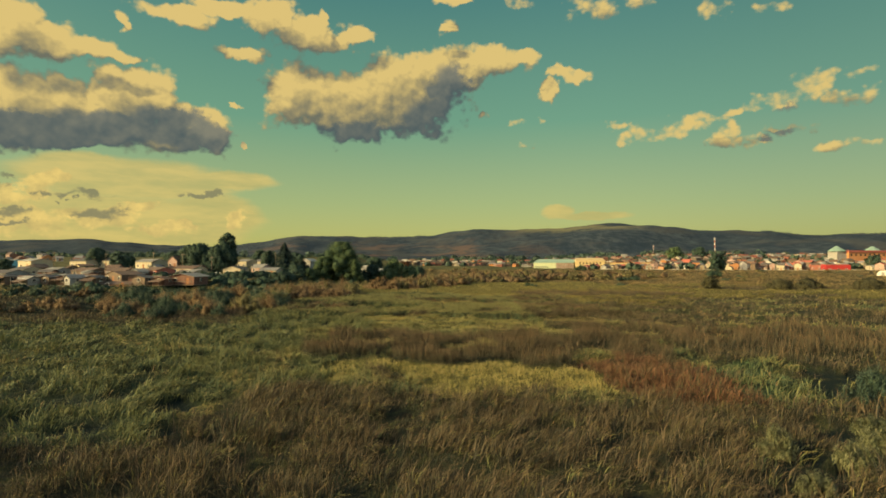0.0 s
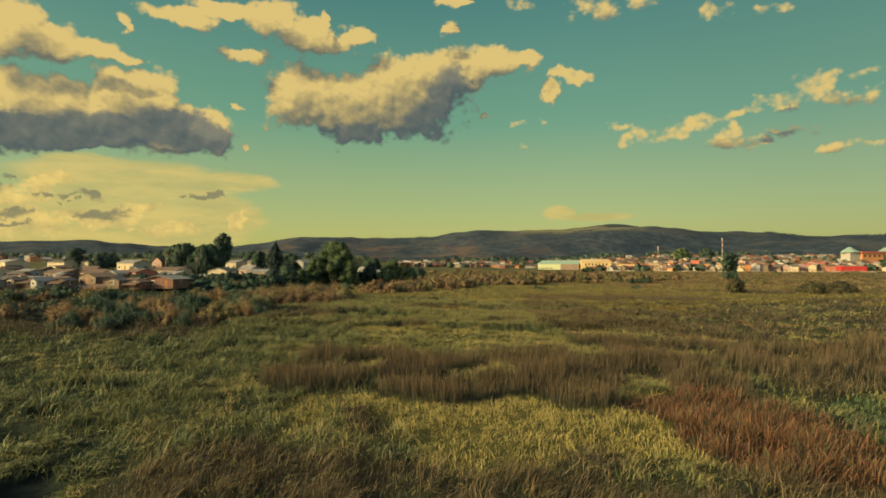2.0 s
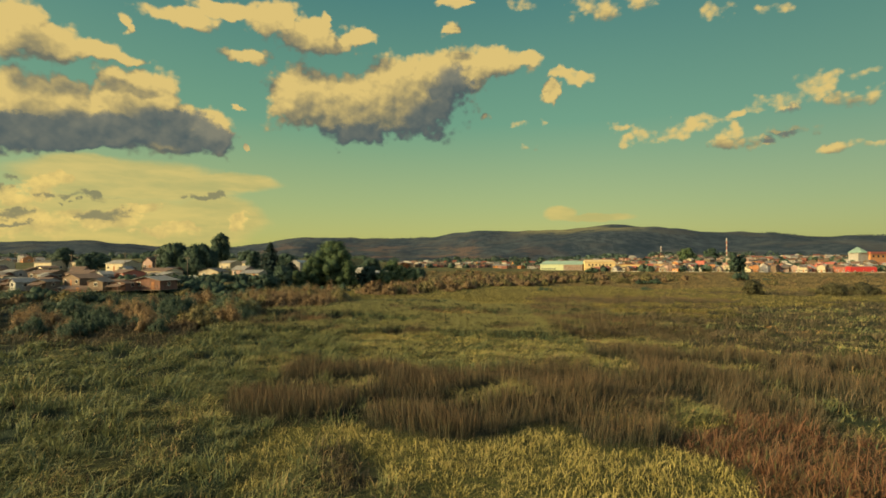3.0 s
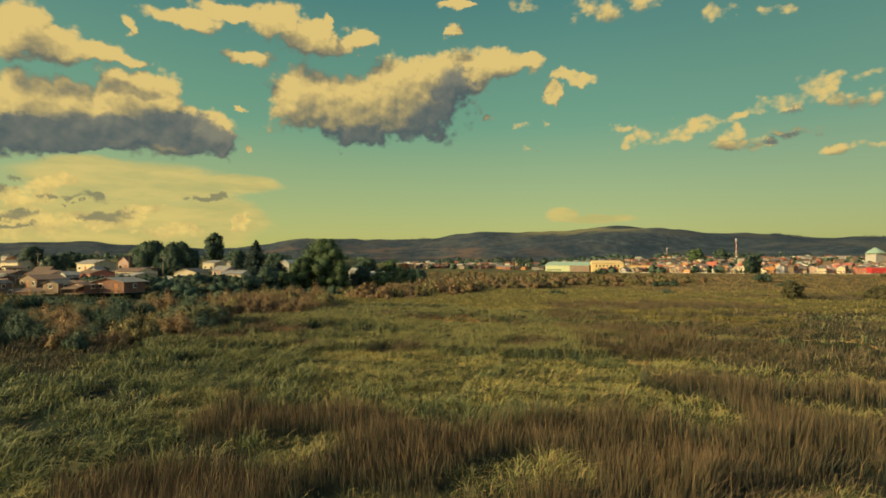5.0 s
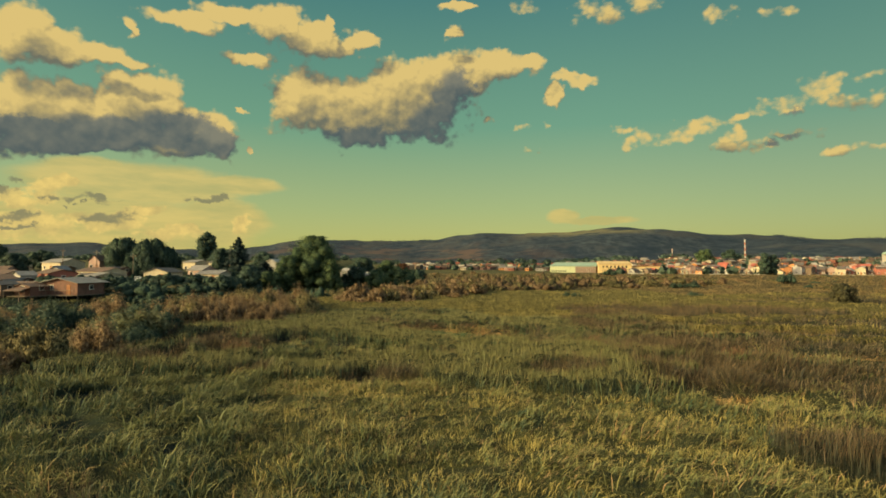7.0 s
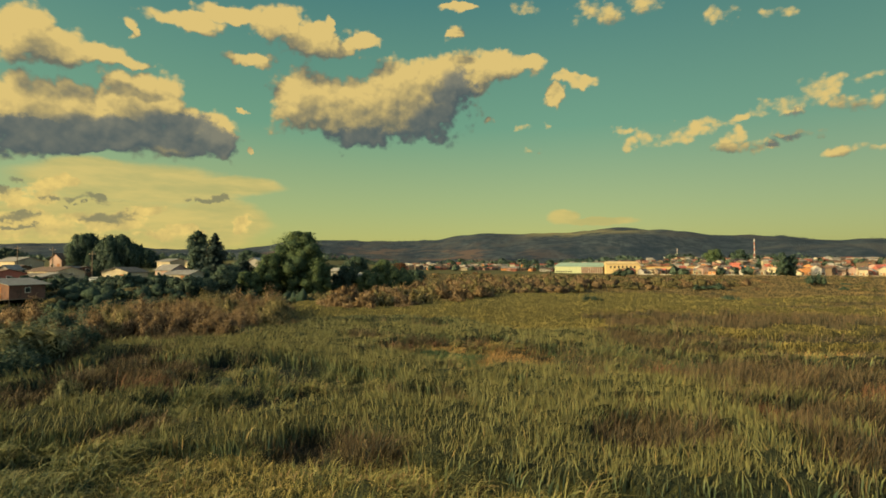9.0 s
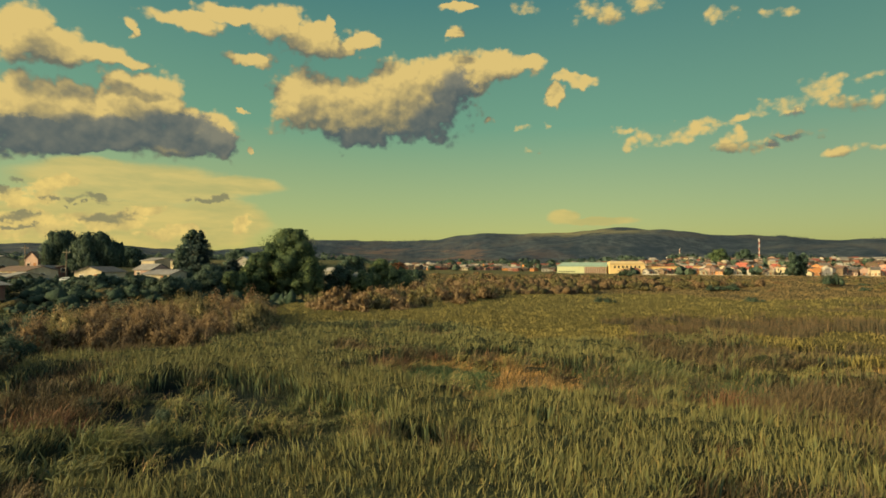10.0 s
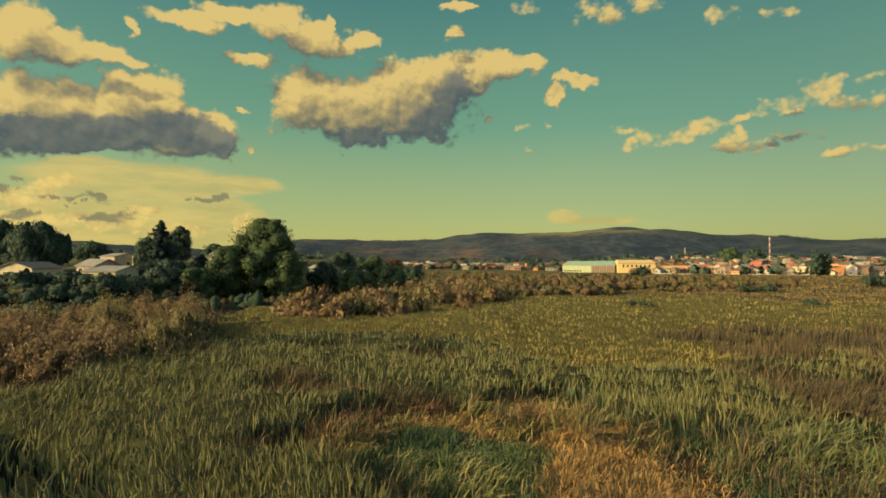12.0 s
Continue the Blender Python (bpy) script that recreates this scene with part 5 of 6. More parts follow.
def house(x, y, w, d, eave, ridge, wall, roof, label, turn=0.0, along=True, windows=2, doors=1, base=None, stilts=0.0, group="", name="house", over=0.35, chimney=False, awning=False):
    """A small house: walls with gables, two roof slopes, windows, doors; on posts where the bank falls away."""
    thing = new(name)
    z = float(land(x, y)) if base is None else base
    thing.matrix_basis = pose(x, y, z, 0, 0, turn)
    hw, hd, zb = w / 2, d / 2, stilts
    bm = bmesh.new()
    lo = -0.5 if not stilts else zb
    # walls as one shell with pentagon gables
    if along:      # ridge runs along the width
        prof = [(-hd, lo), (hd, lo), (hd, zb + eave), (0, zb + ridge), (-hd, zb + eave)]
        ends = [[bm.verts.new((sx * hw, a, b)) for a, b in prof] for sx in (-1, 1)]
    else:          # gable to the front
        prof = [(-hw, lo), (hw, lo), (hw, zb + eave), (0, zb + ridge), (-hw, zb + eave)]
        ends = [[bm.verts.new((a, sy * hd, b)) for a, b in prof] for sy in (-1, 1)]
    bm.faces.new(ends[0])
    bm.faces.new(ends[1][::-1])
    for k in range(5):
        bm.faces.new((ends[0][k], ends[0][(k + 1) % 5], ends[1][(k + 1) % 5], ends[1][k]))
    bmesh.ops.recalc_face_normals(bm, faces=bm.faces)
    part("wall", bm, WALLS[wall], thing)
    # roof slopes, each a thin slab with an overhang
    slope = (ridge - eave) / (hd if along else hw)
    for s in (-1, 1):
        bm = bmesh.new()
        q = (hd if along else hw) + over
        ln = (hw if along else hd) + over
        pts = []
        for tz in (0.03, 0.12):
            for a, b in ((-ln, 0), (ln, 0), (ln, 1), (-ln, 1)):
                off = s * q * b
                zz = zb + ridge - slope * q * b + tz
                pts.append(bm.verts.new((a, off, zz) if along else (off, a, zz)))
        for f in ((0, 1, 2, 3), (7, 6, 5, 4), (0, 4, 5, 1), (1, 5, 6, 2), (2, 6, 7, 3), (3, 7, 4, 0)):
            bm.faces.new([pts[i] for i in f])
        bmesh.ops.recalc_face_normals(bm, faces=bm.faces)
        part("roof_slope", bm, ROOFS[roof], thing)
    spots = []
    total = windows + doors
    for k in range(total):
        u = -hw + w * (k + 0.5) / total
        spots.append((u, k == total // 2 and doors > 0))
    for u, is_door in spots:
        if is_door:
            part("door", box_mesh((u - 0.45, u + 0.45, -hd - 0.05, -hd + 0.05, zb + 0.02, zb + 2.0)), DOOR, thing, "brown wooden door")
        else:
            sash = part("window", box_mesh((u - 0.55, u + 0.55, -hd - 0.06, -hd + 0.04, zb + 0.95, zb + 0.88 + 1.1)), TRIM, thing)
            part("pane", box_mesh((u - 0.46, u - 0.03, -hd - 0.09, -hd - 0.05, zb + 1.03, zb + 1.9), (u + 0.03, u + 0.46, -hd - 0.09, -hd - 0.05, zb + 1.03, zb + 1.9)), GLASS, sash)
    for s in (-1, 1):
        side = part("window", box_mesh((s * hw - 0.05, s * hw + 0.05, -0.5, 0.5, zb + 0.95, zb + 1.9)), TRIM, thing)
        part("pane", box_mesh((s * hw - 0.08, s * hw + 0.08, -0.42, 0.42, zb + 1.03, zb + 1.82)), GLASS, side)
    if stilts:
        for sx in (-0.95, -0.32, 0.32, 0.95):
            for sy in (-0.92, 0.92):
                bm = bmesh.new()
                rod(bm, (sx * hw, sy * hd, -1.2), (sx * hw, sy * hd, zb + 0.05), 0.11, 0.10, 6)
                part("stilt", bm, POST, thing)
        part("deck", box_mesh((-hw - 0.3, hw + 0.3, -hd - 1.3, hd, zb - 0.12, zb - 0.01)), POST, thing)
        bm = bmesh.new()
        for k in range(9):
            u = -hw + w * k / 8
            rod(bm, (u, -hd - 1.2, zb), (u, -hd - 1.2, zb + 0.95), 0.04, 0.04, 4)
        rod(bm, (-hw, -hd - 1.2, zb + 0.95), (hw, -hd - 1.2, zb + 0.95), 0.05, 0.05, 4)
        part("railing", bm, POST, thing)
    if chimney:
        bm = bmesh.new()
        rod(bm, (hw * 0.4, hd * 0.2, zb + eave), (hw * 0.4, hd * 0.2, zb + ridge + 0.8), 0.10, 0.10, 8)
        rod(bm, (hw * 0.4, hd * 0.2, zb + ridge + 0.85), (hw * 0.4, hd * 0.2, zb + ridge + 1.0), 0.18, 0.04, 8)
        part("chimney", bm, ROOFS["dark"], thing)
    if awning:
        bm = bmesh.new()
        v = [bm.verts.new(c) for c in ((-hw, -hd - 2.2, zb + eave - 0.75), (hw, -hd - 2.2, zb + eave - 0.75), (hw, -hd, zb + eave - 0.15), (-hw, -hd, zb + eave - 0.15))]
        f = bm.faces.new(v)
        r = bmesh.ops.extrude_face_region(bm, geom=[f])
        bmesh.ops.translate(bm, vec=(0, 0, 0.07), verts=[e for e in r["geom"] if isinstance(e, bmesh.types.BMVert)])
        part("awning", bm, ROOFS["rust"], thing)
        for sx in (-0.95, 0.95):
            bm = bmesh.new()
            rod(bm, (sx * hw, -hd - 2.1, -0.3), (sx * hw, -hd - 2.1, zb + eave - 0.72), 0.06, 0.06, 5)
            part("awning_post", bm, POST, thing)
    tagged(thing, label, "house", group)
    return thing


BANK = "houses on the bank"
# lowest row, at the edge of the bank
house(-77.0, 166, 8.4, 6.5, 2.4, 3.3, "maroon", "zinc", "dark red-brown wooden house on stilts with a railed deck", -12, False, 1, 1, 1.3, 1.8, BANK, over=0.7)
house(-88.2, 168, 5.6, 5.5, 2.0, 2.8, "red", "rust", "small red-walled house with a low rusty roof", -19, True, 1, 1, group=BANK, awning=True)
house(-95.5, 163, 9.5, 6.0, 1.5, 2.2, "maroon", "rust", "low dark shed with a wide rusty sheet roof", -5, True, 1, 1, 1.8, group=BANK, name="shed")
house(-102.5, 176, 10.5, 6.5, 2.4, 3.5, "wood", "rust", "brown plank house with a rusty roof", -34, False, 2, 1, group=BANK)
house(-108.0, 168, 5.0, 5.0, 2.1, 2.7, "orange", "zinc", "small orange-fronted shack with a zinc roof", -20, True, 1, 1, None, group=BANK)
house(-115.0, 169, 8.5, 6.0, 2.3, 3.1, "grey", "zinc", "grey plank house with a zinc roof", -22, True, 2, 1, group=BANK)
house(-124.0, 168, 7.5, 6.0, 2.4, 3.2, "wood", "dark", "brown box-like house with a dark flat roof", -17, True, 1, 1, group=BANK)
house(-131.5, 166, 6.5, 7.0, 3.8, 4.7, "grey", "dark", "two-storey grey house at the edge of the bank", -13, True, 2, 1, group=BANK)
house(-139.0, 172, 7.5, 7.0, 2.6, 3.6, "grey", "rust", "grey plank house with a rusty roof", -13, True, 2, 1, group=BANK)
# second row
house(-73.2, 194, 6.4, 6.5, 2.5, 3.5, "cream", "dark", "cream house with a brown door and a low dark gable roof", -6, False, 1, 1, group=BANK)
house(-62.6, 200, 6.6, 6.5, 2.3, 3.2, "cream", "zinc", "cream house with a grey roof behind a hedge", -10, True, 1, 1, group=BANK)
house(-67.3, 203, 5.0, 5.0, 2.4, 3.6, "pink", "zinc", "small pinkish house between two others", -21, True, 1, 1, group=BANK)
house(-91.0, 197, 10.0, 6.5, 2.3, 3.2, "cream", "rust", "long cream house with a rusty roof", -21, True, 2, 1, group=BANK)
house(-99.5, 192, 9.0, 6.5, 2.4, 3.3, "red", "rust", "rust-red house with a rusty sheet roof", -35, True, 2, 1, group=BANK)
house(-84.0, 187, 6.0, 6.0, 2.3, 3.0, "cream", "zinc", "small square cream house with one window", -37, True, 1, 0, group=BANK)
house(-111.5, 190, 8.0, 6.0, 2.3, 3.2, "pink", "rust", "pinkish house with a rusty sheet roof", -10, True, 2, 1, group=BANK)
house(-122.5, 190, 9.0, 6.5, 2.3, 3.2, "wood", "rust", "brown plank house with a rusty roof", -17, True, 2, 1, group=BANK)
house(-135.0, 192, 8.0, 6.0, 2.2, 3.0, "grey", "zinc", "grey house with a zinc roof", -29, True, 2, 1, group=BANK)
house(-148.0, 195, 9.0, 6.5, 2.4, 3.3, "cream", "dark", "cream house with a dark roof", -29, True, 2, 1, group=BANK)
# third row, against the trees
house(-75.5, 237, 6.4, 6.5, 3.6, 4.4, "cream", "dark", "tall cream house among trees", -26, True, 2, 0, 6.2, group=BANK)
house(-86.0, 241, 6.0, 7.0, 3.2, 4.0, "cream", "zinc", "cream house with a zinc roof among trees", -26, True, 2, 0, 6.6, group=BANK)
house(-81.5, 248, 5.0, 6.0, 3.0, 3.9, "white", "zinc", "small white house behind others", -8, True, 1, 0, 6.6, group=BANK)
house(-116.0, 218, 9.5, 7.0, 3.0, 4.1, "cream", "zinc", "cream house with a shaded gable end", -26, True, 2, 1, group=BANK)
house(-109.5, 227, 4.4, 7.0, 3.2, 4.9, "pink", "rust", "narrow pinkish house with a steep gable", -16, False, 1, 1, group=BANK, chimney=True)
house(-136.5, 225, 7.0, 6.5, 3.1, 3.9, "cream", "dark", "cream box-like house with a dark roof", -24, True, 1, 1, group=BANK)
house(-145.5, 223, 9.8, 6.5, 3.1, 3.9, "cream", "dark", "long cream house with a dark roof", -22, True, 2, 1, group=BANK)
house(-163.0, 219, 8.5, 8.0, 3.3, 4.1, "cream", "pale", "large cream house with a pale flat roof", -24, True, 1, 1, group=BANK)
house(-178.5, 228, 8.0, 7.0, 2.8, 3.5, "blue", "zinc", "bright blue house with a zinc roof", -24, True, 2, 0, group=BANK)
house(-57.8, 237, 4.2, 6.0, 3.5, 4.5, "grey", "pale", "narrow grey gabled house between tree crowns", -16, False, 1, 0, 6.4, group=BANK)
house(-34.5, 247, 5.5, 6.0, 3.0, 3.8, "white", "pale", "white house half hidden by trees", -10, True, 2, 0, 4.0, group=BANK)
house(-27.0, 252, 5.0, 6.0, 2.4, 3.2, "white", "pale", "pale house behind shrubs", -10, True, 1, 0, 3.2, group=BANK)

# small sheds and lean-tos crowded between the houses
def shacks():
    rng = np.random.default_rng(14)
    kinds = (("wood", "rust", "low brown plank shed with a rusty roof"), ("grey", "zinc", "small grey shed with a zinc roof"), ("cream", "rust", "small cream hut with a rusty roof"), ("maroon", "dark", "dark red-brown lean-to with a low roof"), ("pink", "rust", "small pinkish hut with a rusty roof"))
    for k in range(26):
        x, y = -82 - k * 3.0 + rng.uniform(-2, 2), (172, 182, 186, 203, 209)[k % 5] + rng.uniform(-2, 2)
        wl, rf, label = kinds[int(rng.integers(5))]
        e = rng.uniform(1.8, 2.4)
        house(x, y, rng.uniform(3.0, 5.5), rng.uniform(3.0, 5.0), e, e + rng.uniform(0.4, 1.0), wl, rf, label, rng.uniform(-45, 5), rng.uniform() < 0.5, 1, 0, group="sheds on the bank", name="shed")


shacks()


def front_shacks():
    """Dark huts at the foot of the bank, crowded side by side."""
    rng = np.random.default_rng(41)
    for k in range(12):
        x, y = -83.5 - k * 4.6 + rng.uniform(-1, 1), 161 + rng.uniform(-2.5, 2.5)
        if abs(x + 95.5) < 6:
            continue
        wl, rf, label = (("maroon", "rust", "dark red-brown hut with a rusty roof"), ("wood", "dark", "brown plank hut with a dark roof"), ("grey", "zinc", "grey hut with a zinc roof"))[k % 3]
        e = rng.uniform(1.7, 2.2)
        house(x, y, rng.uniform(3.2, 4.6), rng.uniform(3.0, 4.5), e, e + rng.uniform(0.4, 0.9), wl, rf, label, rng.uniform(-35, 0), rng.uniform() < 0.5, 1, 0, None, 0.7, group="huts at the foot of the bank", name="hut", awning=k % 2 == 0)


front_shacks()


def car(x, y, turn, paint, label):
    """A small saloon: body with wheel wells' line, cabin with glass, four wheels, lamps."""
    thing = new("car")
    thing.matrix_basis = pose(x, y, float(land(x, y)), 0, 0, turn)
    bm = bmesh.new()
    prof = [(-2.0, 0.35), (2.0, 0.35), (2.05, 0.6), (1.95, 0.82), (1.0, 0.92), (0.45, 1.40), (-1.0, 1.42), (-1.6, 0.95), (-2.0, 0.88)]
    sides = [[bm.verts.new((a, s * (0.80 if b < 1.0 else 0.66), b)) for a, b in prof] for s in (-1, 1)]
    bm.faces.new(sides[0]), bm.faces.new(sides[1][::-1])
    for k in range(len(prof)):
        m = (k + 1) % len(prof)
        bm.faces.new((sides[0][k], sides[0][m], sides[1][m], sides[1][k]))
    bmesh.ops.recalc_face_normals(bm, faces=bm.faces)
    part("body", bm, paint, thing)
    for s in (-1, 1):
        part("side_window", box_mesh((-1.1, 0.5, s * 0.72 - 0.03, s * 0.72 + 0.03, 1.0, 1.30)), GLASS, thing)
        for a in (-1.25, 1.25):
            bm = bmesh.new()
            rod(bm, (a, s * 0.66, 0.30), (a, s * 0.84, 0.30), 0.30, 0.30, 12)
            wheel = part("wheel", bm, ROOFS["dark"], thing)
            bm = bmesh.new()
            rod(bm, (a, s * 0.84, 0.30), (a, s * 0.86, 0.30), 0.17, 0.16, 10)
            part("rim", bm, ROOFS["zinc"], wheel)
        part("headlight", box_mesh((1.98, 2.07, s * 0.55 - 0.14, s * 0.55 + 0.14, 0.62, 0.76)), TRIM, thing)
    tagged(thing, label, "car", "cars beside the houses")


CAR_WHITE = rough_material("white_car_paint", (0.62, 0.62, 0.60), (0.70, 0.70, 0.68), 0.6, 5.0, 0.3, bump=0.0)
CAR_BLUE = rough_material("blue_car_paint", (0.06, 0.11, 0.20), (0.09, 0.15, 0.26), 0.6, 5.0, 0.3, bump=0.0)
car(-79.4, 193.5, 12, CAR_WHITE, "small white saloon car parked beside a cream house")
car(-82.6, 190.8, 20, CAR_BLUE, "small dark blue car parked on the bank")

# ---- warehouse and hall ----
ware = new("warehouse")
ware.matrix_basis = pose(107.4, 510.7, 2.4, 0, 0, -44.5)
bm = bmesh.new()
prof = [(-8, -0.5), (8, -0.5), (8, 5.4), (0, 8.3), (-8, 5.4)]
ends = [[bm.verts.new((sx * 21.5, a, b)) for a, b in prof] for sx in (-1, 1)]
bm.faces.new(ends[0]), bm.faces.new(ends[1][::-1])
for k in range(5):
    bm.faces.new((ends[0][k], ends[0][(k + 1) % 5], ends[1][(k + 1) % 5], ends[1][k]))
bmesh.ops.recalc_face_normals(bm, faces=bm.faces)
part("wall", bm, WALLS["green"], ware)
for s in (-1, 1):
    bm = bmesh.new()
    pts = [bm.verts.new((a, s * b, 8.4 - b * 2.9 / 8 + t)) for t in (0, 0.15) for a, b in ((-22, 0), (22, 0), (22, 8.6), (-22, 8.6))]
    for f in ((0, 1, 2, 3), (7, 6, 5, 4), (0, 4, 5, 1), (1, 5, 6, 2), (2, 6, 7, 3), (3, 7, 4, 0)):
        bm.faces.new([pts[i] for i in f])
    bmesh.ops.recalc_face_normals(bm, faces=bm.faces)
    part("roof_slope", bm, ROOFS["green"], ware)
for k in range(7):
    part("window", box_mesh((-20.0 + k * 2.2, -18.7 + k * 2.2, -8.08, -7.9, 0.7, 1.9)), GLASS, ware)
part("front_cladding", box_mesh((3.0, 21.4, -8.1, -8.0, -0.3, 5.2)), ROOFS["rust"], ware, "brown timber cladding on half of the front")
for k in range(10):
    part("batten", box_mesh((3.6 + k * 1.9, 3.85 + k * 1.9, -8.2, -8.1, -0.3, 5.2)), WALLS["grey"], ware)
part("side_cladding", box_mesh((21.5, 21.62, -7.8, 7.8, -0.3, 5.2)), ROOFS["rust"], ware, "brown timber cladding on the gable end")
tagged(ware, "long pale green sheet-metal warehouse with a green roof", "warehouse")

hall = new("hall")
hall.matrix_basis = pose(131.6, 492, 2.4, 0, 0, -8)
part("wall", box_mesh((-12.5, 12.5, -9, 9, -0.5, 7.2)), WALLS["yellow"], hall)
bm = bmesh.new()
v = [bm.verts.new(c) for c in ((-13, -9.6, 7.2), (13, -9.6, 7.2), (13, 9.6, 7.2), (-13, 9.6, 7.2), (-11.5, 0, 9.4), (11.5, 0, 9.4))]
for f in ((0, 1, 5, 4), (1, 2, 5), (2, 3, 4, 5), (3, 0, 4), (3, 2, 1, 0)):
    bm.faces.new([v[i] for i in f])
part("roof", bm, WALLS["yellow"], hall)
for k in range(7):
    part("window", box_mesh((-9.5 + k * 2.9, -8.3 + k * 2.9, -9.1, -8.9, 4.2, 6.0)), GLASS, hall)
part("annex", box_mesh((12.5, 52, -6, 7, -0.5, 5.4)), WALLS["yellow"], hall, "long low yellow annex")
part("annex_roof", box_mesh((12.3, 52.4, -6.5, 7.5, 5.4, 5.75)), WALLS["orange"], hall)
tagged(hall, "tall yellow hall with a row of high windows", "hall")

house(125.5, 462, 11.0, 6.0, 2.4, 3.4, "red", "red", "long low red house in front of the hall", -15, True, 3, 1)
house(136.5, 460, 6.0, 6.0, 2.8, 4.2, "orange", "rust", "small orange house with a steep gable roof", -15, False, 1, 1)

# ---- orange building with two pavilion roofs ----
pav = new("orange_building")
pav.matrix_basis = pose(395, 512, 8.6, 0, 0, 8)
part("wall", box_mesh((-24, 44, -7, 7, -4.0, 9.0)), WALLS["orange"], pav)
part("roof", box_mesh((-24.6, 44.6, -7.9, 7.9, 8.6, 10.4)), ROOFS["red"], pav)
part("pavilion_wall", box_mesh((-34, -24, -5, 5, -4.0, 9.6)), WALLS["grey"], pav, "grey corner block")
for cx in (-29.5, 8):
    bm = bmesh.new()
    ring = [(7.6, 9.6), (7.2, 10.3), (4.3, 12.3), (2.6, 13.2), (2.0, 13.9), (0.3, 14.6)]
    cols = [[bm.verts.new((cx + r * math.cos(k * math.tau / 8 + 0.39), r * math.sin(k * math.tau / 8 + 0.39), z)) for k in range(8)] for r, z in ring]
    for a, b in zip(cols, cols[1:]):
        for k in range(8):
            bm.faces.new((a[k], a[(k + 1) % 8], b[(k + 1) % 8], b[k]))
    bm.faces.new(cols[-1])
    part("pavilion_roof", bm, ROOFS["green"], pav, "grey-green stepped octagonal roof")
for k in range(14):
    u = -21 + k * 4.8
    part("window", box_mesh((u - 0.9, u + 0.9, -7.1, -6.9, 5.4, 7.4)), GLASS, pav)
tagged(pav, "long orange building with grey-green pavilion roofs", "building")

# ---- red shed, white tunnels and a white kerb at the edge of the flats ----
house(300, 418, 17.0, 8.0, 4.4, 5.0, "vivid", "red", "bright red box-like shed at the edge of the flats", -8, True, 3, 0, 2.0, name="shed", over=0.1)
tunnel_mat = rough_material("white_sheeting", (0.48, 0.45, 0.40), (0.58, 0.55, 0.50), 0.5, 4.0, 0.6)


def tunnel(x, y, ln, r, turn, label):
    thing = new("tunnel_tent")
    thing.matrix_basis = pose(x, y, float(land(x, y)), 0, 0, turn)
    bm = bmesh.new()
    rows = [[bm.verts.new((sx * ln / 2, -math.cos(k * math.pi / 10) * r, math.sin(k * math.pi / 10) * r * 0.75)) for k in range(11)] for sx in (-1, -0.33, 0.33, 1)]
    for a, b in zip(rows, rows[1:]):
        for k in range(10):
            bm.faces.new((a[k], b[k], b[k + 1], a[k + 1]))
    bm.faces.new(rows[0][::-1]), bm.faces.new(rows[-1])
    part("cover", bm, tunnel_mat, thing)
    part("door", box_mesh((-ln / 2 - 0.06, -ln / 2 + 0.05, -0.9, 0.9, 0, 2.0)), ROOFS["zinc"], thing)
    tagged(thing, label, "tunnel tent", "tunnel tents")


tunnel(254, 299, 32, 3.6, 10, "long white plastic tunnel at the edge of the flats")
tunnel(258, 288, 26, 3.0, 14, "white plastic tunnel beside another one")


# ---- town ----
def island_material(name, tones):
    """Painted surfaces, one tone for each separate piece, weathered."""
    m, n, shader = material(name, 0.85, 0.1)
    place = n.put("ShaderNodeNewGeometry")
    c = n.ramp(place.outputs["Random Per Island"], [(k / len(tones), t) for k, t in enumerate(tones)])
    c.node.color_ramp.interpolation = "CONSTANT"
    c = n.mix(n.math("MULTIPLY", n.span(n.noise(place.outputs["Position"], 0.9, 4.0, 0.65), 0.45, 0.65), 0.45), c, (0.13, 0.10, 0.08))
    n.feed(shader.inputs["Base Color"], c)
    finish(n, shader)
    return m


